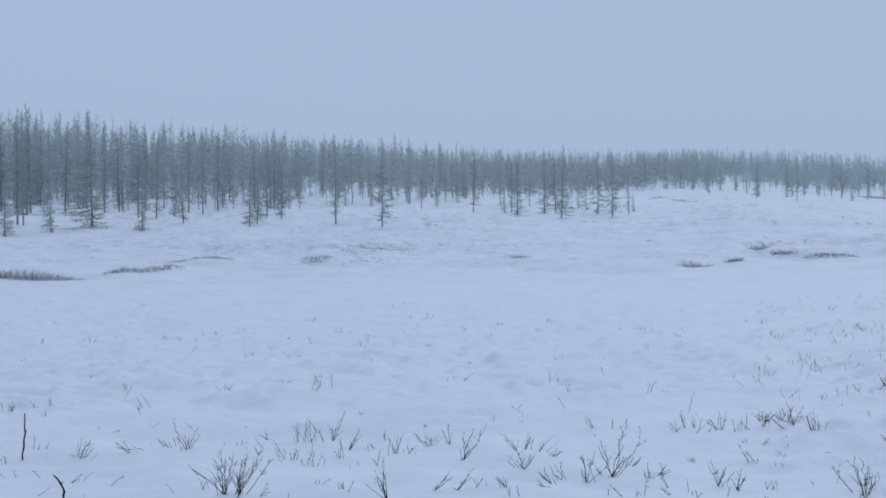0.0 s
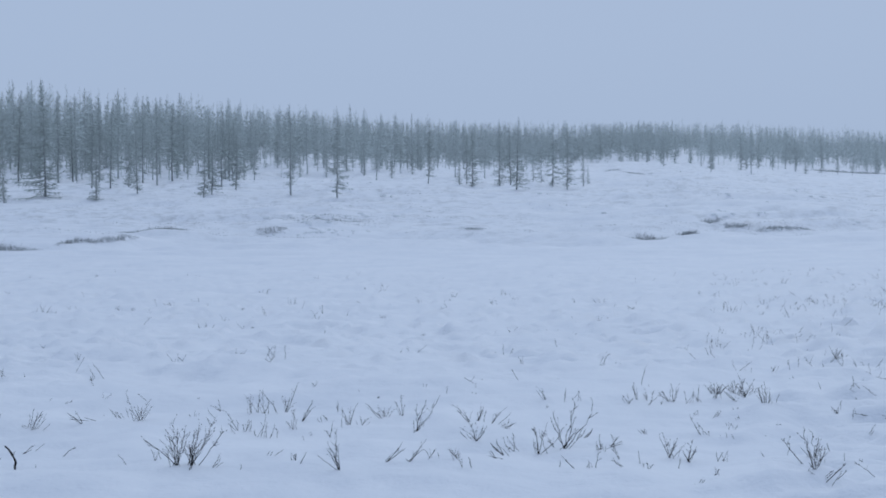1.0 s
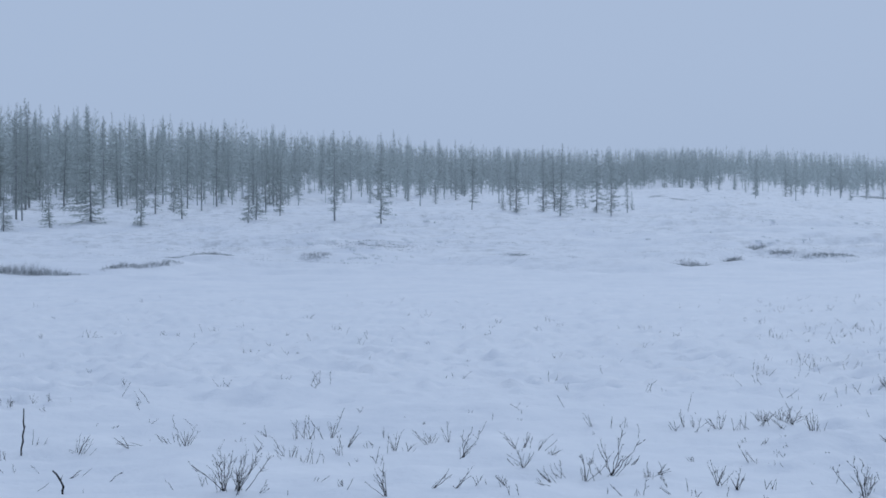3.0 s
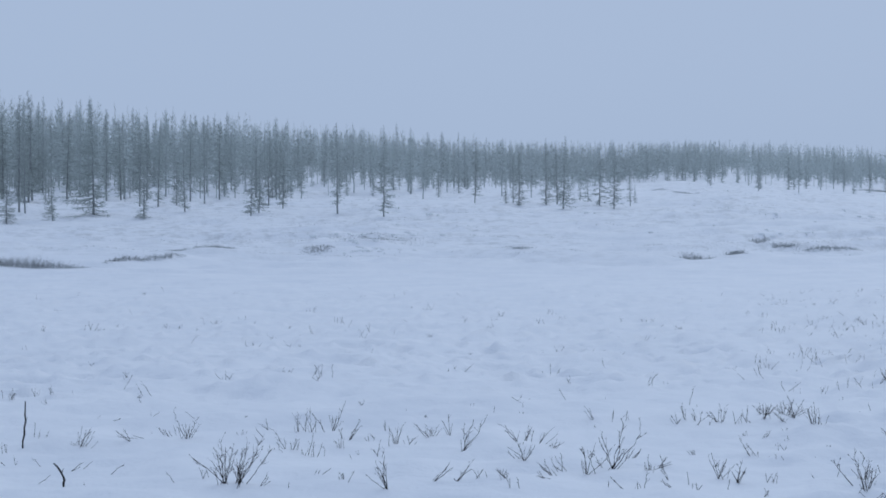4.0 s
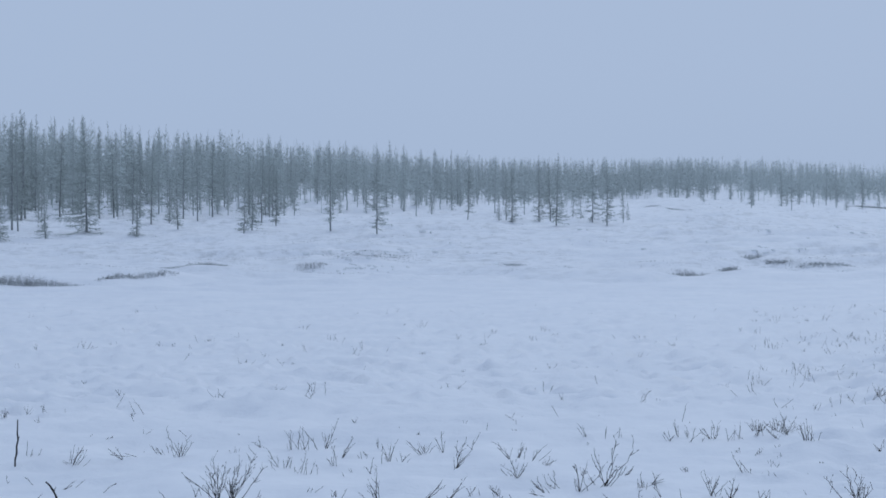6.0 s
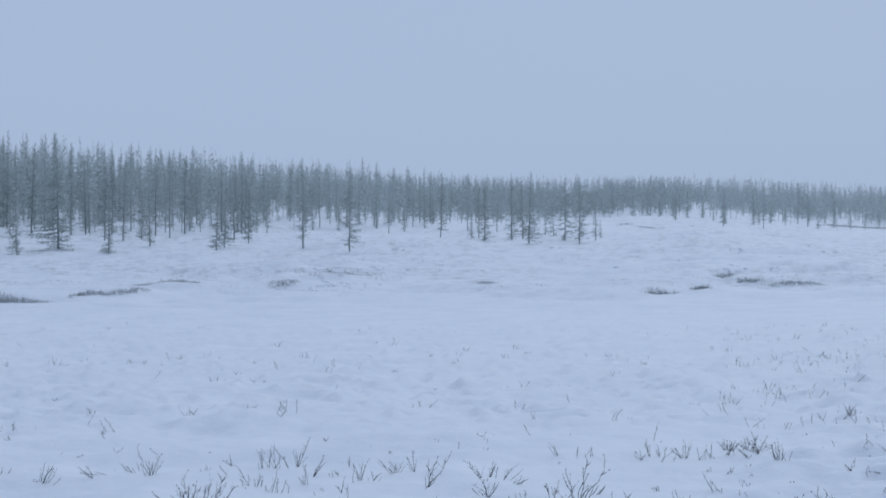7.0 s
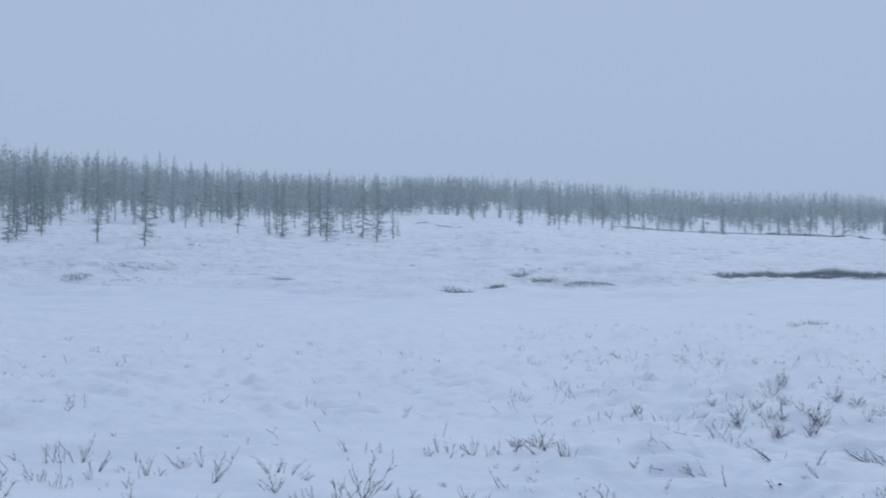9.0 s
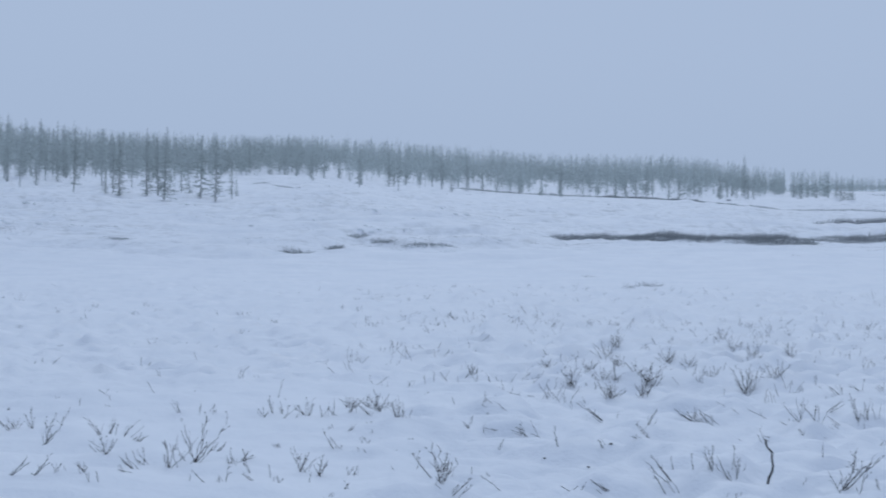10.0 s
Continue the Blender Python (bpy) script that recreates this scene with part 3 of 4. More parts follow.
def grass_tips(name, label, n, where, high, seed):
    """Tufts of dry stalks that stick out of the snow."""
    rng = random.Random(seed)
    spots = np.array([where(rng) for _ in range(n * 5)])
    x, y = spots.T
    keep = bumps(x * .2, y, 7.0, 51) + 0.6 * bumps(x * .3, y, 2.5, 52) > 0.18 + np.array([rng.uniform(-.15, .15) for _ in x])
    stalks = []
    for cx, cy in spots[keep][:n].tolist():
        run = rng.uniform(.25, 1.6)
        stalks += [(cx + rng.gauss(0, run), cy + rng.gauss(0, .2)) for _ in range(int(run * rng.uniform(12, 42)))]
    stalks = np.array(stalks)
    z = ground(stalks[:, 0], stalks[:, 1]) - 0.03
    v, f = [], []
    for (px, py), pz in zip(stalks.tolist(), z.tolist()):
        p = Vector((px, py, pz))
        h = high * rng.uniform(.3, 1.2)
        tube(v, f, [p, p + Vector((rng.uniform(-.5, .5) * h, rng.uniform(-.3, .3) * h, h))], [0.014], 3)
    return tagged(new(name, mesh_from(name, v, f, SEDGE)), label, "grass", kind="stuff")


def on_slope(rng):
    az, d = radians(rng.uniform(-15, 26)), 154 + 300 * rng.random() ** 1.35
    return d * math.sin(az), d * math.cos(az)


grass_tips("grass", "dry grass tips poking through snow on the slope", 1500, on_slope, 0.10, 3)


def tussock_patch(rng):
    x, y, _ = spot(rng.gauss(-2.1, .7), rng.gauss(168, 7))
    return x, y


grass_tips("grass", "rough patch of dry tussocks half buried in snow", 80, tussock_patch, 0.16, 4)


def tussocks(label, n, where, seed):
    """Low mounds of old grass under snow caps, their sides showing."""
    rng = random.Random(seed)
    spots = np.array([where(rng) for _ in range(n * 6)])
    x, y = spots.T
    keep = bumps(x * .2, y, 12.0, 81) + 0.6 * bumps(x * .3, y, 3.5, 82) > 0.12 + np.array([rng.uniform(-.2, .2) for _ in x])
    mounds = []
    for cx, cy in spots[keep][:n].tolist():
        run = rng.uniform(.3, 1.6)
        mounds += [(cx + rng.gauss(0, run), cy + rng.gauss(0, .35)) for _ in range(rng.choice((1, 1, 2, 2, 3, 4)))]
    spots = np.array(mounds)
    z = ground(spots[:, 0], spots[:, 1])
    v, f = [], []
    for (px, py), pz in zip(spots.tolist(), z.tolist()):
        wide, deep, high = rng.uniform(.06, .30) * rng.uniform(.5, 1.8), rng.uniform(.2, .5), rng.uniform(.015, .07) * rng.uniform(.5, 1.5)
        first = len(v)
        for r, h in ((1.0, -0.3), (0.7, 0.55)):
            for k in range(6):
                a = 6.283 * k / 6
                w = r * rng.uniform(.8, 1.2)
                v.append((px + math.cos(a) * wide * w, py + math.sin(a) * deep * w, pz + (high * h * rng.uniform(.8, 1.2) if h > 0 else -0.2)))
        v.append((px, py, pz + high))
        for k in range(6):
            f.append((first + k, first + (k + 1) % 6, first + 6 + (k + 1) % 6, first + 6 + k))
            f.append((first + 6 + k, first + 6 + (k + 1) % 6, first + 12))
    return tagged(new("tussocks", mesh_from("tussocks", v, f, TUSSOCK, True)), label, "tussocks", kind="stuff")


tussocks("low grass tussocks capped with snow over the slope", 420, on_slope, 5)
tussocks("rough cluster of snow-capped grass tussocks by the creek", 70, tussock_patch, 6)


# ---- shrubs in the foreground ----
def twig_stem(v, f, rng, foot, lean, high, stout=1.0, apart=None, more=0):
    """One bare, slightly crooked stem from its foot, leaning by lean, with a few short side twigs and buds; apart gathers the side twigs."""
    reach = math.hypot(lean.length, high)
    n = 3 + int(reach * 12)
    bow = rng.gauss(0, .10)
    pts = [foot - Vector((lean.x, lean.y, high)) * (0.06 / max(high, 0.05))]
    for k in range(1, n + 1):
        t = k / n
        u = t + bow * t * (1 - t) * 2
        kink = Vector((rng.gauss(0, .020), rng.gauss(0, .020), rng.gauss(0, .012))) * reach * (1 if k < n else 0)
        pts.append(foot + Vector((lean.x * u, lean.y * u, high * t)) + kink)
    r = (0.0020 + 0.0047 * min(reach, .5)) * stout
    tube(v, f, pts, [r * (1 - 0.62 * k / n) for k in range(n)], 5)
    for _ in range(rng.choice((1, 2, 2, 3)) + int(reach * 13) + more):
        s = rng.uniform(0.3, 0.96)
        k = min(int(s * n), n - 1)
        q = pts[k].lerp(pts[k + 1], s * n - k)
        along = (pts[k + 1] - pts[k]).normalized()
        ln = reach * rng.uniform(.08, .34) * (1.25 - s * .6)
        way = (along * rng.uniform(.9, 1.6) + Vector((rng.gauss(0, .6), rng.gauss(0, .6), rng.uniform(-.1, .3)))).normalized()
        e = q + way * ln
        m_ = q.lerp(e, .5) + Vector((rng.gauss(0, .07), rng.gauss(0, .07), rng.gauss(0, .05))) * ln
        sv, sf = (v, f) if apart is None else ([], [])
        tube(sv, sf, [q, m_, e], [r * .54, r * .42], 4)
        if apart is not None:
            apart.append((sv, sf))
        if rng.random() < .4:
            tube(sv, sf, [e - way * r * 1.5, e + way * r * 1.2, e + way * r * 4], [r * .5, r * .9], 4)
    if rng.random() < .35:
        k = rng.randrange(1, n)
        tube(v, f, [pts[k] - Vector((0, 0, r * 2)), pts[k], pts[k] + Vector((r, 0, r * 3))], [r * .6, r * 1.5], 4)


def shrub(az, d, *stems):
    """A plant of bare stems: for each one its foot beside and behind the first, its lean across and its height."""
    rng = random.Random(int(az * 977) + int(d * 131))
    x, y, z = spot(az, d)
    turn = Matrix.Rotation(-radians(az), 3, "Z")
    tall, wide = max(q[3] for q in stems), max(abs(q[0] + q[2]) for q in stems)
    bushy = len(stems) > 9
    ob = new("shrub" if len(stems) > 1 else "twig")
    ob.matrix_basis = pose(x, y, z)
    for across, behind, lean, high in stems:
        foot = turn @ Vector((across + rng.gauss(0, .004), behind + rng.gauss(0, .015), 0))
        foot.z = float(ground(x + foot.x, y + foot.y)) - z
        v, f = [], []
        twigs = []
        twig_stem(v, f, rng, foot, turn @ Vector((lean, rng.gauss(0, .22) * high, 0)), high, rng.uniform(.9, 1.3) * (0.75 if bushy else 1), twigs, 5 if bushy else 0)
        stem = part("stem", mesh_from("shrub_stem", v, f, TWIG, True), ob)
        for sv, sf in twigs:
            part("side_twig", mesh_from("side_twig", sv, sf, TWIG, True), stem)
        for _ in range(rng.choice((0, 1, 1, 2)) if len(stems) > 1 else 0):
            beside = foot + turn @ Vector((rng.gauss(0, .03), rng.gauss(0, .05), 0))
            beside.z = float(ground(x + beside.x, y + beside.y)) - z
            share = rng.uniform(.4, .9)
            v, f = [], []
            twig_stem(v, f, rng, beside, turn @ Vector((lean * share + rng.gauss(0, .25) * high, rng.gauss(0, .25) * high, 0)), high * share, rng.uniform(.7, 1.0), None, 3 if bushy else 0)
            part("stem", mesh_from("shrub_stem", v, f, TWIG, True), ob)
    label = ("single thin bare twig sticking out of the snow" if len(stems) == 1 else
             "spreading dwarf birch with many bare dark twigs in snow" if len(stems) > 6 else
             "low bare birch sprig half buried in the snow" if tall < 0.13 else
             "wide leaning birch twigs standing in the snow" if wide > 0.2 else "upright bare birch twigs standing in snow")
    return tagged(ob, label, "shrub" if len(stems) > 1 else "twig", "dwarf birches in the snow")


shrub(-4.23, 23.1, (0.00, 0.00, -0.01, 0.23), (0.00, 0.00, -0.04, 0.13), (0.08, 0.50, 0.02, 0.27), (0.15, -0.08, -0.02, 0.26), (0.15, -0.08, -0.05, 0.15), (0.15, -0.08, 0.06, 0.13), (0.30, -0.24, -0.16, 0.24))
shrub(-3.21, 23.7, (0.00, 0.00, -0.03, 0.21), (0.00, 0.00, 0.03, 0.19), (0.00, 0.00, 0.12, 0.31))
shrub(-3.05, 21.0, (0.00, 0.00, 0.01, 0.21), (0.00, 0.00, -0.01, 0.11))
shrub(-2.75, 22.0, (0.00, 0.00, 0.13, 0.23), (0.00, 0.00, 0.08, 0.17), (0.00, 0.00, 0.11, 0.15))
shrub(-4.78, 20.9, (0.00, 0.00, -0.02, 0.07), (0.06, 0.08, -0.09, 0.21), (0.06, 0.08, -0.01, 0.13), (0.12, 0.02, -0.01, 0.09), (0.14, 0.04, 0.04, 0.15), (0.14, 0.04, 0.05, 0.12))
shrub(-4.13, 20.7, (0.00, 0.00, 0.00, 0.07), (0.05, -0.06, 0.06, 0.21), (0.11, -0.14, 0.00, 0.13), (0.14, -0.16, 0.06, 0.14), (0.22, -0.50, 0.00, 0.08))
shrub(-1.74, 23.1, (0.00, 0.00, 0.00, 0.13), (0.00, 0.00, -0.02, 0.07))
shrub(-1.60, 21.0, (0.00, 0.00, -0.00, 0.22))
shrub(-1.39, 21.3, (0.00, 0.00, 0.03, 0.22), (0.00, 0.00, 0.06, 0.20), (0.00, 0.00, 0.04, 0.15))
shrub(-1.02, 21.4, (0.00, 0.00, -0.03, 0.12), (0.00, 0.00, 0.03, 0.07), (0.00, 0.00, 0.10, 0.09))
shrub(-0.48, 22.1, (0.00, 0.00, -0.18, 0.18), (0.00, 0.00, -0.04, 0.07), (0.05, 0.04, 0.06, 0.12), (0.05, 0.04, -0.01, 0.11), (0.03, 0.50, -0.08, 0.13))
shrub(0.14, 21.9, (0.00, 0.00, -0.08, 0.17), (0.00, 0.00, -0.02, 0.24), (0.00, 0.00, 0.02, 0.11))
shrub(0.53, 20.6, (0.00, 0.00, 0.00, 0.26), (0.00, 0.00, 0.11, 0.32), (0.00, 0.00, 0.24, 0.34), (0.00, 0.00, 0.05, 0.17), (0.00, 0.00, 0.08, 0.08))
shrub(2.06, 20.5, (0.00, 0.00, -0.16, 0.17), (0.00, 0.00, -0.11, 0.11), (0.00, 0.00, 0.04, 0.10), (0.10, 0.50, 0.04, 0.21), (0.10, 0.50, 0.07, 0.17), (0.10, 0.50, -0.01, 0.11), (0.16, 0.50, 0.03, 0.15), (0.24, 0.50, 0.14, 0.16), (0.24, 0.50, 0.01, 0.10))
shrub(3.11, 19.8, (0.00, 0.00, 0.11, 0.06), (0.00, 0.00, -0.01, 0.06), (0.00, 0.00, 0.05, 0.09))
shrub(2.27, 17.8, (0.00, 0.00, -0.05, 0.16), (0.00, 0.00, 0.07, 0.15), (0.00, 0.00, 0.10, 0.14))
shrub(3.08, 17.1, (0.00, 0.00, -0.12, 0.12), (0.00, 0.00, -0.08, 0.05), (0.00, 0.00, -0.07, 0.13), (-0.07, -0.50, -0.05, 0.07), (-0.07, -0.50, -0.07, 0.02))
shrub(3.38, 17.4, (0.00, 0.00, -0.01, 0.17), (0.00, 0.00, -0.07, 0.04))
shrub(-1.71, 15.8, (0.00, 0.00, -0.03, 0.30), (0.00, 0.00, -0.11, 0.18), (0.00, 0.00, -0.09, 0.22))
shrub(-1.98, 20.3, (0.00, 0.00, 0.03, 0.16), (0.00, 0.00, -0.05, 0.08))
shrub(-0.30, 16.4, (0.00, 0.00, 0.12, 0.16), (0.00, 0.00, 0.13, 0.11))
shrub(0.33, 16.3, (0.00, 0.00, 0.13, 0.16), (0.00, 0.00, 0.11, 0.10), (0.00, 0.00, -0.03, 0.02))
shrub(0.93, 16.2, (0.00, 0.00, -0.04, 0.08), (0.00, 0.00, 0.07, 0.10))
shrub(1.72, 16.1, (0.00, 0.00, -0.08, 0.07), (0.00, 0.00, -0.04, 0.07), (0.00, 0.00, 0.02, 0.07), (0.04, -0.38, -0.04, 0.12))
shrub(-2.80, 16.1, (0.00, 0.00, 0.05, 0.10))
shrub(2.14, 15.8, (0.00, 0.00, -0.02, 0.09))
shrub(-2.22, 21.9, (0.00, 0.00, -0.01, 0.09), (0.06, 0.16, -0.04, 0.05))
shrub(-2.74, 20.0, (0.00, 0.00, -0.02, 0.05), (0.09, 0.48, -0.01, 0.04))
shrub(-4.54, 16.2, (0.00, 0.00, 0.00, 0.05))
shrub(1.44, 24.7, (0.00, 0.00, 0.00, 0.09))
shrub(2.26, 24.9, (0.00, 0.00, 0.00, 0.06))
shrub(6.69, 22.9, (0.00, 0.00, -0.08, 0.11), (0.00, 0.00, -0.03, 0.14), (0.00, 0.00, 0.06, 0.08), (0.10, 0.24, -0.06, 0.18), (0.10, 0.24, -0.01, 0.14), (0.20, 0.32, -0.01, 0.14), (0.20, 0.32, -0.03, 0.10))
shrub(7.28, 22.9, (0.00, 0.00, 0.06, 0.19), (0.22, 0.32, -0.13, 0.12), (0.22, 0.32, -0.10, 0.14), (0.28, 0.36, -0.03, 0.21), (0.28, 0.36, 0.05, 0.15), (0.28, 0.36, 0.04, 0.06), (0.13, 0.06, 0.03, 0.07))
shrub(8.34, 23.2, (0.00, 0.00, -0.03, 0.15), (0.00, 0.00, 0.10, 0.14), (0.13, 0.04, 0.01, 0.21), (0.13, 0.04, -0.06, 0.12))
shrub(9.18, 23.3, (0.00, 0.00, -0.04, 0.10), (0.00, 0.00, 0.05, 0.16), (0.00, 0.00, 0.03, 0.10))
shrub(9.67, 23.2, (0.00, 0.00, -0.15, 0.14), (0.00, 0.00, -0.10, 0.10), (0.00, 0.00, 0.03, 0.05))
shrub(10.01, 23.5, (0.00, 0.00, -0.16, 0.20), (0.00, 0.00, -0.09, 0.29), (0.00, 0.00, 0.10, 0.20), (0.00, 0.00, -0.07, 0.15))
shrub(4.27, 22.7, (0.00, 0.00, -0.08, 0.14), (0.00, 0.00, -0.04, 0.13))
shrub(4.83, 22.7, (0.00, 0.00, 0.01, 0.14), (0.15, 0.04, 0.02, 0.13))
shrub(5.62, 22.2, (0.00, 0.00, 0.00, 0.17))
shrub(4.08, 17.2, (0.00, 0.00, -0.04, 0.25), (0.00, 0.00, 0.06, 0.26), (0.00, 0.00, -0.05, 0.14))
shrub(4.82, 17.3, (0.00, 0.00, 0.10, 0.40), (0.00, 0.00, -0.12, 0.26), (0.00, 0.00, 0.24, 0.30), (0.00, 0.00, 0.12, 0.16))
shrub(5.45, 19.6, (0.00, 0.00, 0.07, 0.10), (-0.01, -0.50, 0.07, 0.06), (-0.08, -0.50, 0.05, 0.10))
shrub(5.89, 16.9, (0.00, 0.00, -0.01, 0.12), (-0.41, 0.48, -0.06, 0.09))
shrub(6.29, 16.8, (0.00, 0.00, -0.04, 0.17), (-0.05, 0.50, 0.09, 0.11), (-0.05, 0.50, 0.13, 0.04))
shrub(5.10, 16.2, (0.00, 0.00, -0.08, 0.09), (0.39, -0.02, -0.08, 0.06), (0.38, 0.40, -0.06, 0.09), (0.38, 0.40, -0.02, 0.06))
shrub(4.69, 16.3, (0.00, 0.00, 0.00, 0.06), (0.24, -0.08, -0.01, 0.07))
shrub(5.74, 16.2, (0.00, 0.00, 0.02, 0.16))
shrub(7.85, 16.9, (0.00, 0.00, -0.08, 0.20), (0.00, 0.00, -0.06, 0.19), (0.00, 0.00, 0.07, 0.17), (0.00, 0.00, 0.04, 0.14), (0.00, 0.00, 0.07, 0.11))
shrub(8.38, 16.8, (0.00, 0.00, 0.05, 0.20), (0.00, 0.00, -0.04, 0.08), (0.00, 0.00, 0.03, 0.10), (0.00, 0.00, 0.08, 0.15))
shrub(8.76, 19.2, (0.00, 0.00, -0.10, 0.16), (0.00, 0.00, -0.06, 0.10), (0.05, 0.02, -0.10, 0.11))
shrub(6.95, 16.5, (0.00, 0.00, -0.01, 0.11))
shrub(8.13, 16.5, (0.00, 0.00, 0.01, 0.09))
shrub(9.22, 17.1, (0.00, 0.00, -0.02, 0.09), (0.00, 0.00, 0.04, 0.07), (0.06, -0.08, 0.03, 0.10))
shrub(7.26, 16.2, (0.00, 0.00, -0.01, 0.07), (0.00, 0.00, 0.04, 0.05))
shrub(9.50, 18.4, (0.00, 0.00, 0.00, 0.04), (0.06, -0.10, -0.02, 0.03))
shrub(11.61, 16.8, (0.00, 0.00, -0.18, 0.21))
shrub(11.97, 15.1, (0.00, 0.00, -0.03, 0.29), (0.00, 0.00, -0.04, 0.05), (0.00, 0.00, 0.05, 0.15), (0.00, 0.00, -0.07, 0.28), (0.03, 0.04, 0.05, 0.13), (0.03, 0.04, 0.03, 0.16))
shrub(11.22, 17.7, (0.00, 0.00, 0.02, 0.07), (0.35, -0.50, -0.02, 0.06))
shrub(-10.49, 22.0, (0.00, 0.00, 0.04, 0.20), (0.00, 0.00, -0.02, 0.08), (0.02, -0.04, 0.12, 0.22), (0.02, -0.04, 0.07, 0.17), (-0.04, -0.00, -0.05, 0.03), (0.07, -0.02, 0.09, 0.15))
shrub(-11.72, 23.7, (0.00, 0.00, 0.01, 0.18), (0.05, -0.02, 0.02, 0.09), (0.14, -0.02, 0.03, 0.08))
shrub(-9.04, 22.1, (0.00, 0.00, -0.16, 0.12), (0.00, 0.00, -0.06, 0.11), (0.02, 0.50, -0.16, 0.02), (0.14, 0.50, -0.14, 0.04))
shrub(-8.09, 23.0, (0.00, 0.00, -0.09, 0.11), (0.06, -0.10, -0.07, 0.09), (0.14, 0.02, -0.03, 0.12))
shrub(-7.44, 22.3, (0.00, 0.00, -0.14, 0.30), (0.00, 0.00, -0.06, 0.16), (0.00, 0.00, -0.02, 0.18), (0.00, 0.00, 0.05, 0.12), (0.03, 0.04, 0.08, 0.22), (0.03, 0.04, 0.06, 0.10))
shrub(-7.23, 24.6, (0.00, 0.00, -0.10, 0.08))
shrub(-6.36, 16.5, (0.00, 0.00, -0.03, 0.36), (0.00, 0.00, -0.07, 0.27), (0.00, 0.00, -0.11, 0.19), (0.00, 0.00, 0.06, 0.30), (0.00, 0.00, 0.01, 0.33), (0.00, 0.00, 0.10, 0.25), (0.12, -0.04, 0.07, 0.35), (0.12, -0.04, 0.21, 0.41), (0.12, -0.04, -0.02, 0.21), (0.12, -0.04, 0.13, 0.24), (0.12, -0.04, 0.02, 0.30), (0.12, -0.04, -0.06, 0.16), (-0.19, 0.50, -0.03, 0.10), (-0.19, 0.50, 0.03, 0.08))
shrub(-5.35, 16.4, (0.00, 0.00, 0.07, 0.12), (0.00, 0.00, 0.06, 0.06))
shrub(-9.59, 18.4, (0.00, 0.00, 0.12, 0.10))
shrub(-7.79, 17.0, (0.00, 0.00, -0.07, 0.10))
shrub(-10.68, 19.1, (0.00, 0.00, 0.12, 0.09), (0.00, 0.00, 0.07, 0.03))
shrub(-11.56, 20.2, (0.00, 0.00, -0.09, 0.09))
shrub(-5.11, 23.7, (0.00, 0.00, -0.02, 0.14), (0.00, 0.00, -0.11, 0.07), (0.00, 0.00, -0.06, 0.06))
shrub(-12.62, 21.7, (0.00, 0.00, -0.01, 0.13), (0.04, 0.30, -0.02, 0.10))
shrub(-8.73, 27.1, (0.00, 0.00, -0.04, 0.08))
shrub(-5.99, 22.8, (0.00, 0.00, -0.01, 0.03), (0.05, -0.04, 0.01, 0.06))
shrub(-12.25, 20.6, (0.00, 0.00, -0.02, 0.10), (-0.10, -0.10, -0.04, 0.04))
shrub(-11.39, 27.7, (0.00, 0.00, -0.01, 0.07), (0.00, 0.00, -0.04, 0.04))
shrub(-10.34, 17.2, (0.00, 0.00, -0.00, 0.03))
shrub(-11.62, 17.4, (0.00, 0.00, 0.10, 0.07))
shrub(16.61, 25.7, (0.00, 0.00, -0.05, 0.15), (0.00, 0.00, 0.03, 0.16), (0.00, 0.00, 0.11, 0.05))
shrub(16.71, 28.9, (0.00, 0.00, -0.09, 0.14), (0.00, 0.00, -0.03, 0.26), (0.00, 0.00, 0.12, 0.12), (0.00, 0.00, 0.09, 0.03))
shrub(17.67, 28.9, (0.00, 0.00, -0.10, 0.14), (0.00, 0.00, 0.05, 0.28), (0.00, 0.00, 0.12, 0.07), (0.00, 0.00, 0.16, 0.10))
shrub(17.41, 27.5, (0.00, 0.00, 0.08, 0.17), (0.10, 0.12, 0.03, 0.07))
shrub(18.52, 29.2, (0.00, 0.00, -0.09, 0.11))
shrub(19.14, 29.2, (0.00, 0.00, -0.02, 0.16), (0.00, 0.00, 0.05, 0.19))
shrub(20.42, 28.7, (0.00, 0.00, -0.12, 0.22), (0.00, 0.00, -0.07, 0.34), (0.00, 0.00, 0.09, 0.35), (0.00, 0.00, 0.05, 0.11), (0.00, 0.00, -0.09, 0.11), (0.07, 0.06, 0.10, 0.05))
shrub(19.85, 27.1, (0.00, 0.00, 0.00, 0.08))
shrub(21.37, 27.7, (0.00, 0.00, -0.05, 0.18))
shrub(19.00, 23.2, (0.00, 0.00, -0.16, 0.07), (0.00, 0.00, -0.21, 0.15), (0.00, 0.00, -0.07, 0.12), (0.07, 0.00, -0.06, 0.19), (0.07, 0.00, -0.08, 0.13), (0.17, 0.04, -0.07, 0.12), (0.17, 0.04, -0.11, 0.16), (0.27, 0.10, -0.18, 0.13))
shrub(17.75, 22.2, (0.00, 0.00, 0.11, 0.19), (0.00, 0.00, 0.03, 0.07))
shrub(16.40, 23.3, (0.00, 0.00, -0.11, 0.10))
shrub(17.62, 21.9, (0.00, 0.00, -0.09, 0.15), (-0.06, -0.50, -0.07, 0.03), (0.06, -0.50, -0.07, 0.11))
shrub(22.04, 22.4, (0.00, 0.00, -0.16, 0.17), (0.00, 0.00, -0.05, 0.09), (0.00, 0.00, 0.04, 0.24), (-0.03, 0.50, -0.20, 0.14))
shrub(22.45, 22.1, (0.00, 0.00, -0.11, 0.14), (0.00, 0.00, 0.01, 0.19), (0.04, 0.02, 0.00, 0.16))
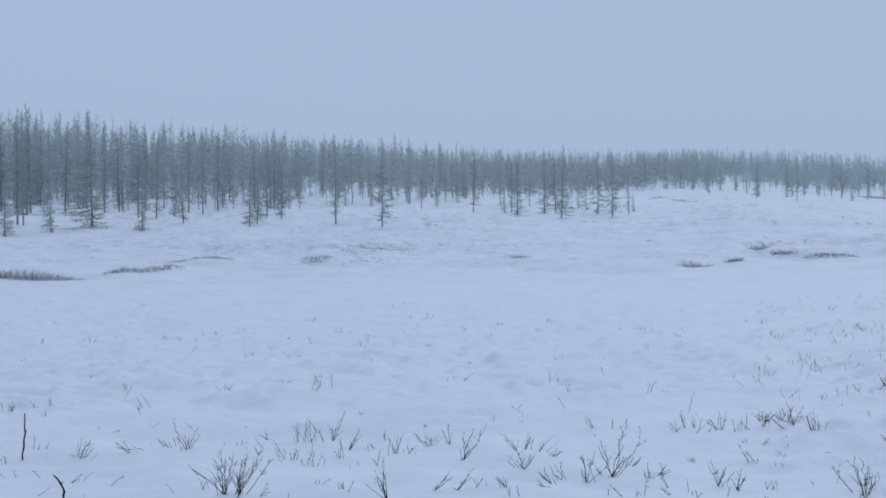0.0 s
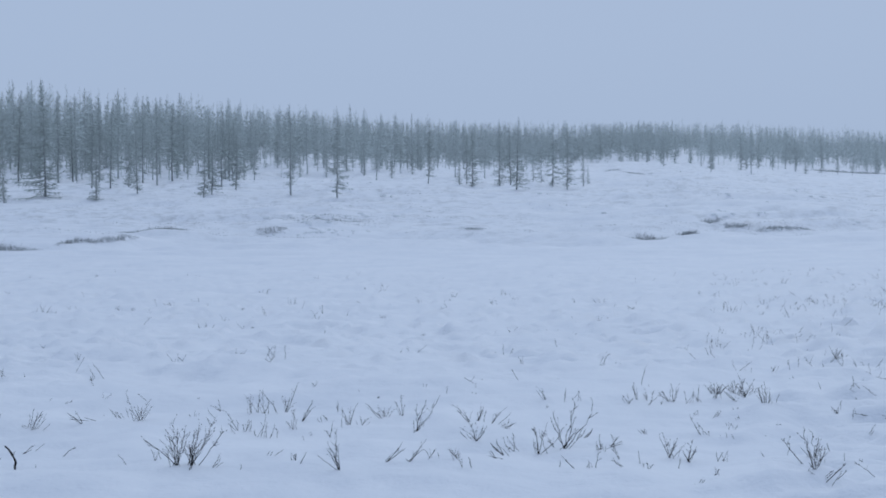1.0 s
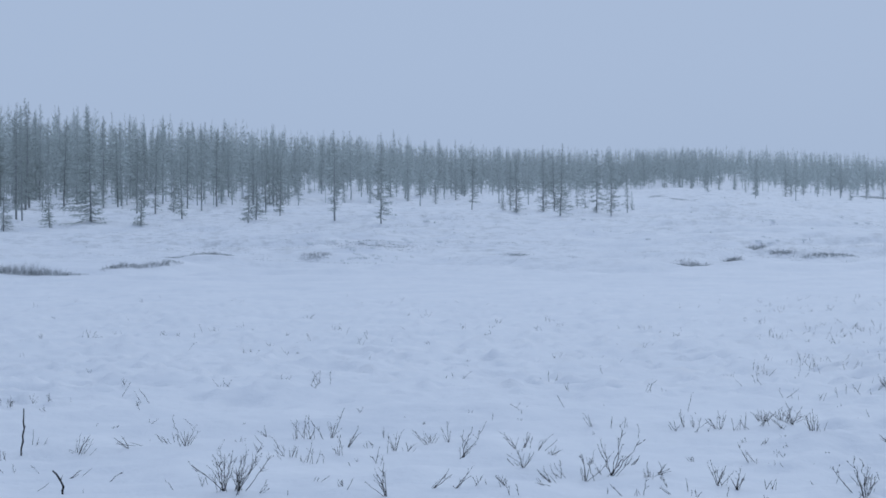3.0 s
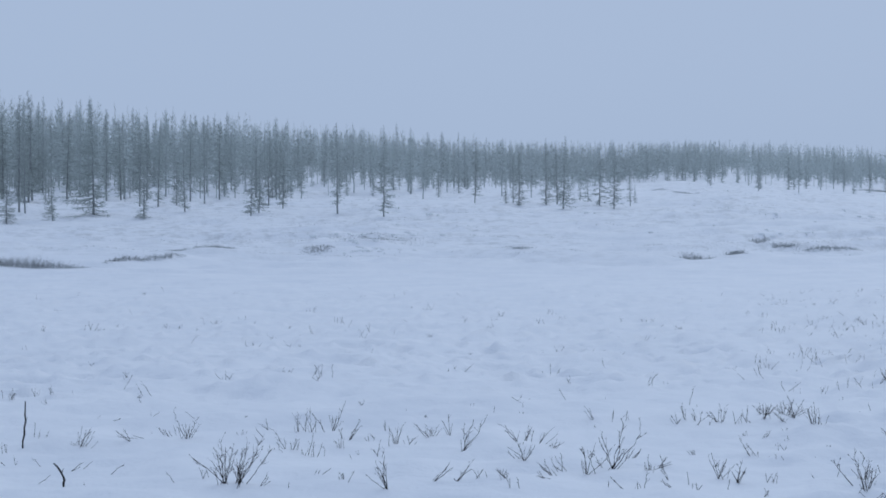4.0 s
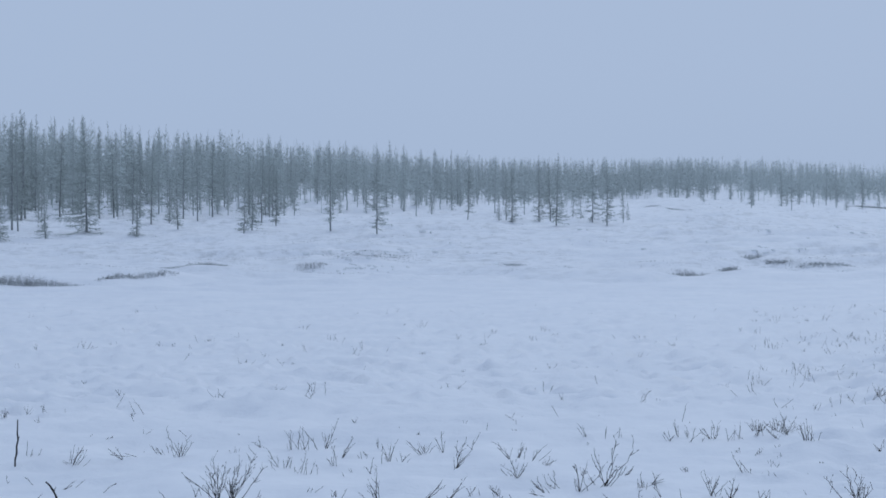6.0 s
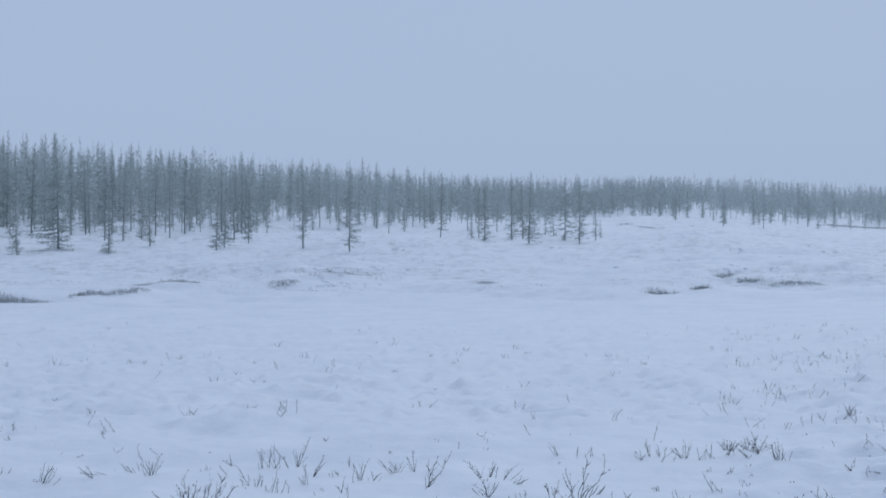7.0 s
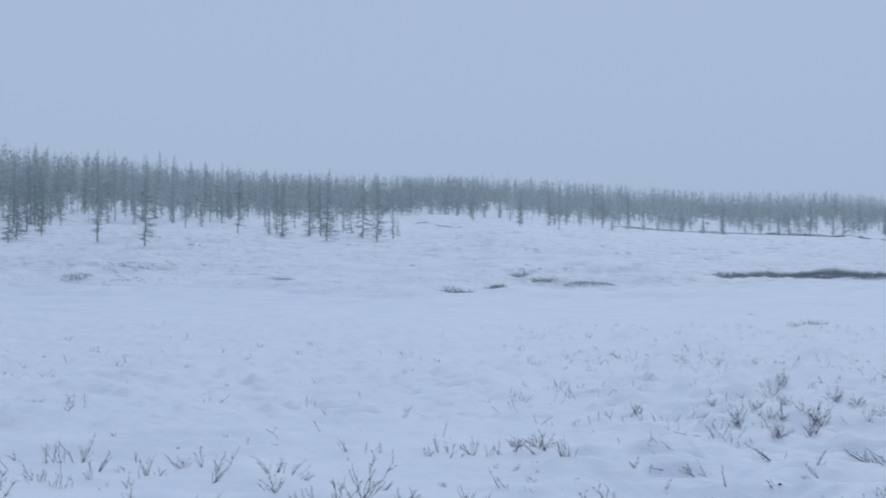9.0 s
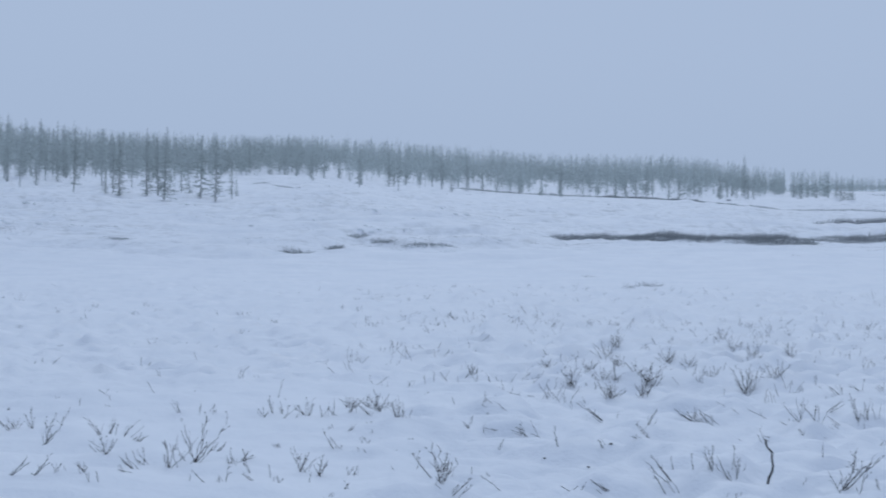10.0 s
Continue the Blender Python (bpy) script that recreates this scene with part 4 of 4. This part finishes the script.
shrub(23.10, 23.0, (0.00, 0.00, -0.12, 0.08), (0.00, 0.00, -0.08, 0.06), (-0.11, -0.50, -0.05, 0.02))
shrub(22.89, 24.0, (0.00, 0.00, 0.12, 0.15), (0.00, 0.00, 0.16, 0.11))
shrub(23.62, 23.4, (0.00, 0.00, -0.07, 0.27), (0.00, 0.00, 0.04, 0.13), (0.00, 0.00, -0.04, 0.23), (0.11, 0.02, -0.04, 0.20), (0.11, 0.02, 0.03, 0.18), (0.20, 0.02, -0.06, 0.20))
shrub(22.12, 21.8, (0.00, 0.00, -0.04, 0.09), (0.00, 0.00, 0.03, 0.07), (0.23, 0.12, -0.11, 0.06))
shrub(21.24, 20.5, (0.00, 0.00, -0.07, 0.02), (-0.06, 0.02, -0.05, 0.12))
shrub(19.67, 16.8, (0.00, 0.00, -0.07, 0.18), (0.00, 0.00, 0.01, 0.22), (0.00, 0.00, -0.02, 0.12))
shrub(19.12, 17.0, (0.00, 0.00, -0.02, 0.14))
shrub(20.21, 16.8, (0.00, 0.00, -0.10, 0.19), (0.00, 0.00, -0.04, 0.08), (0.05, 0.06, -0.03, 0.29), (0.05, 0.06, -0.01, 0.14))
shrub(20.74, 17.2, (0.00, 0.00, -0.08, 0.05))
shrub(18.48, 16.8, (0.00, 0.00, -0.16, 0.22), (0.00, 0.00, -0.07, 0.12), (-0.03, -0.20, -0.11, 0.18), (0.04, -0.18, -0.09, 0.14), (0.03, 0.38, -0.02, 0.12))
shrub(16.69, 16.2, (0.00, 0.00, -0.12, 0.08), (0.00, 0.00, -0.06, 0.05))
shrub(23.35, 17.0, (0.00, 0.00, -0.03, 0.17), (0.00, 0.00, 0.12, 0.38), (0.00, 0.00, 0.24, 0.27), (0.00, 0.00, 0.29, 0.29), (0.05, 0.16, 0.05, 0.19), (0.14, -0.50, 0.14, 0.34), (-0.02, 0.16, 0.07, 0.08))
shrub(22.74, 18.8, (0.00, 0.00, 0.00, 0.14))
shrub(24.34, 17.1, (0.00, 0.00, -0.02, 0.10), (-0.17, -0.50, -0.02, 0.06))
shrub(23.04, 27.8, (0.00, 0.00, -0.15, 0.11), (0.00, 0.00, -0.07, 0.06), (0.05, 0.00, -0.03, 0.11))
shrub(23.70, 28.2, (0.00, 0.00, -0.15, 0.07), (0.00, 0.00, 0.02, 0.19), (-0.15, 0.50, -0.02, 0.08))
shrub(22.42, 30.8, (0.00, 0.00, -0.01, 0.17), (0.08, -0.50, -0.05, 0.05))
shrub(24.26, 28.5, (0.00, 0.00, -0.10, 0.08), (0.00, 0.00, 0.02, 0.11))
shrub(20.28, 23.6, (0.00, 0.00, -0.06, 0.06), (-0.16, 0.46, -0.09, 0.05))
shrub(16.48, 19.1, (0.00, 0.00, -0.03, 0.09))
shrub(12.61, 21.9, (0.00, 0.00, -0.09, 0.08), (0.00, 0.00, -0.06, 0.03), (0.00, 0.00, 0.01, 0.07), (0.03, 0.50, 0.00, 0.11))
shrub(13.01, 21.6, (0.00, 0.00, 0.02, 0.10), (0.13, -0.04, -0.11, 0.02))
shrub(14.37, 21.4, (0.00, 0.00, -0.16, 0.11), (0.00, 0.00, -0.20, 0.08), (0.00, 0.00, -0.09, 0.06), (-0.10, 0.08, 0.01, 0.12), (0.08, 0.10, -0.07, 0.16))
shrub(15.21, 19.1, (0.00, 0.00, -0.05, 0.21), (0.00, 0.00, -0.03, 0.09))
shrub(15.48, 28.2, (0.00, 0.00, -0.03, 0.14), (0.00, 0.00, 0.01, 0.08), (-0.10, -0.08, -0.07, 0.07))
shrub(16.41, 23.3, (0.00, 0.00, -0.26, 0.18), (0.00, 0.00, -0.14, 0.10))
shrub(16.62, 25.7, (0.00, 0.00, -0.05, 0.15), (0.00, 0.00, 0.03, 0.17), (0.00, 0.00, 0.12, 0.06))
shrub(16.70, 28.9, (0.00, 0.00, -0.09, 0.10), (0.00, 0.00, -0.02, 0.28), (0.00, 0.00, 0.09, 0.07))
shrub(16.14, 28.2, (0.00, 0.00, 0.00, 0.13), (-0.12, 0.50, -0.02, 0.06))
shrub(13.03, 23.5, (0.00, 0.00, -0.01, 0.10), (0.06, 0.00, -0.04, 0.04), (0.21, -0.04, -0.09, 0.07))
shrub(13.99, 26.9, (0.00, 0.00, -0.16, 0.02))
shrub(15.54, 25.9, (0.00, 0.00, -0.04, 0.10), (0.16, -0.04, -0.03, 0.07), (-0.12, 0.20, 0.00, 0.11))
shrub(13.65, 16.3, (0.00, 0.00, -0.16, 0.12))
shrub(12.30, 15.0, (0.00, 0.00, 0.13, 0.13), (0.00, 0.00, 0.06, 0.06), (0.09, 0.10, 0.07, 0.06))
shrub(13.49, 20.0, (0.00, 0.00, 0.07, 0.12), (0.00, 0.00, 0.04, 0.05))
shrub(12.81, 16.8, (0.00, 0.00, 0.00, 0.07))
shrub(15.65, 15.6, (0.00, 0.00, -0.08, 0.05))
shrub(16.72, 16.2, (0.00, 0.00, -0.16, 0.10), (0.00, 0.00, -0.09, 0.07), (-0.20, -0.50, 0.04, 0.06))
shrub(17.78, 22.2, (0.00, 0.00, 0.06, 0.13), (0.01, -0.50, -0.07, 0.14), (0.01, -0.50, -0.14, 0.19))
shrub(16.55, 19.1, (0.00, 0.00, -0.06, 0.08), (0.30, -0.08, -0.06, 0.02), (0.30, -0.08, 0.01, 0.06))
shrub(16.83, 23.4, (0.00, 0.00, 0.01, 0.10))
shrub(12.13, 25.3, (0.00, 0.00, -0.04, 0.11))
shrub(17.66, 28.9, (0.00, 0.00, -0.09, 0.10), (0.00, 0.00, 0.05, 0.17))
shrub(-12.35, 28.6, (0.00, 0.00, -0.03, 0.13), (0.00, 0.00, 0.02, 0.15), (0.00, 0.00, 0.05, 0.10))
shrub(-11.71, 29.4, (0.00, 0.00, -0.05, 0.13), (0.00, 0.00, 0.01, 0.16), (0.00, 0.00, 0.08, 0.10))
shrub(-11.28, 28.9, (0.00, 0.00, -0.02, 0.10), (0.00, 0.00, 0.02, 0.12))
shrub(-12.60, 28.8, (0.00, 0.00, -0.02, 0.12))
shrub(-10.65, 29.0, (0.00, 0.00, -0.01, 0.07))
shrub(-9.16, 32.1, (0.00, 0.00, -0.05, 0.07), (0.00, 0.00, 0.04, 0.09), (0.00, 0.00, -0.01, 0.11))
shrub(-6.22, 30.9, (0.00, 0.00, -0.06, 0.06), (0.00, 0.00, 0.06, 0.08))
shrub(-10.14, 35.4, (0.00, 0.00, -0.05, 0.08), (0.00, 0.00, 0.04, 0.07))
shrub(-8.78, 27.5, (0.00, 0.00, -0.02, 0.06), (0.00, 0.00, 0.02, 0.08))
shrub(-3.70, 29.5, (0.00, 0.00, -0.07, 0.05), (0.00, 0.00, 0.05, 0.08))
shrub(2.10, 25.3, (0.00, 0.00, -0.07, 0.04), (0.00, 0.00, 0.05, 0.07))
shrub(3.57, 30.0, (0.00, 0.00, -0.04, 0.08), (0.00, 0.00, 0.03, 0.09))
shrub(-2.40, 26.3, (0.00, 0.00, -0.03, 0.05), (0.00, 0.00, 0.04, 0.07))


def low_bush(az, d, wide, high):
    """A twiggy dwarf birch: a fan of stems from a foot as wide as a third of its top."""
    rng = random.Random(int(az * 613) + int(d * 71))
    stems = []
    for k in range(rng.choice((7, 8, 8, 9))):
        u = (k + rng.uniform(.1, .9)) / 8 * 2 - 1
        stems.append((u * wide * .22, rng.uniform(-.3, .3) * wide, u * wide * .35 + rng.gauss(0, .10) * high, high * rng.uniform(.45, 1.0) * (1 - .3 * abs(u))))
    return shrub(az, d, *stems)


for az, d, wide, high in [
    (16.66, 25.7, 0.38, 0.25),
    (16.38, 28.9, 0.30, 0.25),
    (17.75, 28.8, 0.35, 0.41),
    (15.45, 28.2, 0.18, 0.34),
    (17.30, 29.1, 0.33, 0.20),
    (20.52, 28.8, 0.41, 0.48),
    (20.04, 41.5, 0.40, 0.26),
    (12.62, 31.0, 0.27, 0.20),
    (18.77, 34.4, 0.29, 0.22),
    (15.98, 31.8, 0.31, 0.24),
    (18.14, 35.6, 0.26, 0.31),
    (14.72, 33.2, 0.28, 0.19),
    (19.55, 29.8, 0.26, 0.19),
    (11.98, 17.0, 0.25, 0.19),
    (16.67, 39.9, 0.30, 0.34),
    (19.68, 44.1, 0.43, 0.33),
    (20.58, 37.2, 0.43, 0.32),
    (21.25, 30.2, 0.35, 0.29),
    (21.63, 40.2, 0.34, 0.30),
    (16.80, 31.6, 0.27, 0.23),
    (17.57, 27.5, 0.24, 0.36),
    (16.39, 37.1, 0.42, 0.36),
    (10.56, 21.6, 0.19, 0.25),
    (9.16, 24.1, 0.21, 0.18),
    (9.76, 24.4, 0.31, 0.21),
]:
    low_bush(az, d, wide, high)


def lone_stick(az, d, high, lean, crook, label):
    rng = random.Random(int(az * 100))
    x, y, z = spot(az, d)
    v, f = [], []
    pts = [Vector((0, 0, -0.1))]
    for k in range(1, 8):
        t = k / 7
        pts.append(Vector((lean * t + crook * math.sin(t * 3.1) + rng.gauss(0, .006), rng.gauss(0, .008), high * t)))
    pts.append(pts[-1] + (pts[-1] - pts[-2]).normalized() * 0.003)
    tube(v, f, pts, [0.011 * (1 - .38 * k / 7) * rng.uniform(.9, 1.15) for k in range(8)], 7)
    tube(v, f, [pts[4], pts[4] + Vector((.02, .01, .05))], [0.006], 4)
    ob = new("dry_stick", mesh_from("dry_stick", v, f, STICK, True))
    ob.matrix_basis = pose(x, y, z)
    return tagged(ob, label, "stick")


lone_stick(-12.05, 22.1, 0.51, 0.03, 0.01, "dark bare stick standing upright in snow")
lone_stick(-10.91, 17.1, 0.20, -0.08, 0.03, "short crooked dark stick poking from snow")
lone_stick(21.19, 16.9, 0.37, -0.02, 0.075, "bent dark stick standing in snow")
shrub(21.10, 23.8, (0.0, 0.0, -0.24, 0.10))


# ---- loose sprigs between and behind the shrubs ----
def sprigs(name, label, n, lo, hi, high, seed, east=0.45):
    rng = random.Random(seed)
    v, f = [], []
    done = 0
    while done < n:
        az, d = rng.uniform(-15, 27) if rng.random() > east else rng.uniform(9, 27), math.sqrt(rng.uniform(lo * lo, hi * hi))
        x, y = d * math.sin(radians(az)), d * math.cos(radians(az))
        if bumps(np.array(x), np.array(y), 5.0, 61) + smooth(4, 15, az) * .35 < 0.05 + rng.uniform(-.25, .2):
            continue
        done += 1
        size = high * rng.uniform(.3, 1.15)
        for _ in range(rng.choice((1, 1, 2, 3, 4, 6))):
            p = Vector((x + rng.gauss(0, .4) * size, y + rng.gauss(0, .4) * size, 0))
            p.z = float(ground(p.x, p.y))
            tall = size * rng.uniform(.35, 1)
            twig_stem(v, f, rng, p, Vector((rng.gauss(0, .5), rng.gauss(0, .3), 0)) * tall, tall)
    return tagged(new(name, mesh_from(name, v, f, TWIG)), label, "twigs", kind="stuff")


sprigs("twig_sprigs", "tiny twig tips barely poking out of the snow", 90, 14, 27, 0.07, 70, 0.3)
sprigs("twig_sprigs", "thin birch twigs among hummocks of rough snow", 430, 26, 60, 0.24, 71, 0.6)
sprigs("twig_sprigs", "sparse thin twigs scattered over the trodden snow", 330, 45, 115, 0.26, 72)


def crumbs(n, seed):
    """Dark flakes of bark and moss lying on the snow."""
    rng = random.Random(seed)
    v, f = [], []
    for _ in range(n):
        x, y, z = spot(rng.uniform(14, 22), rng.uniform(16, 19.5))
        wide = rng.uniform(.006, .02)
        first = len(v)
        for r, h in ((1.0, -0.004), (0.8, wide * .5)):
            for k in range(6):
                a, w = 6.283 * k / 6, wide * r * rng.uniform(.6, 1.3)
                v.append((x + math.cos(a) * w, y + math.sin(a) * w * .7, z + h + rng.uniform(0, .004)))
        v.append((x, y, z + wide * .7))
        for k in range(6):
            a, b = first + k, first + (k + 1) % 6
            f.append((a, b, b + 6, a + 6))
            f.append((a + 6, b + 6, first + 12))
    return tagged(new("bark_crumbs", mesh_from("bark_crumbs", v, f, STICK)), "dark crumbs of bark lying on the snow", "debris", kind="stuff")


crumbs(6, 91)
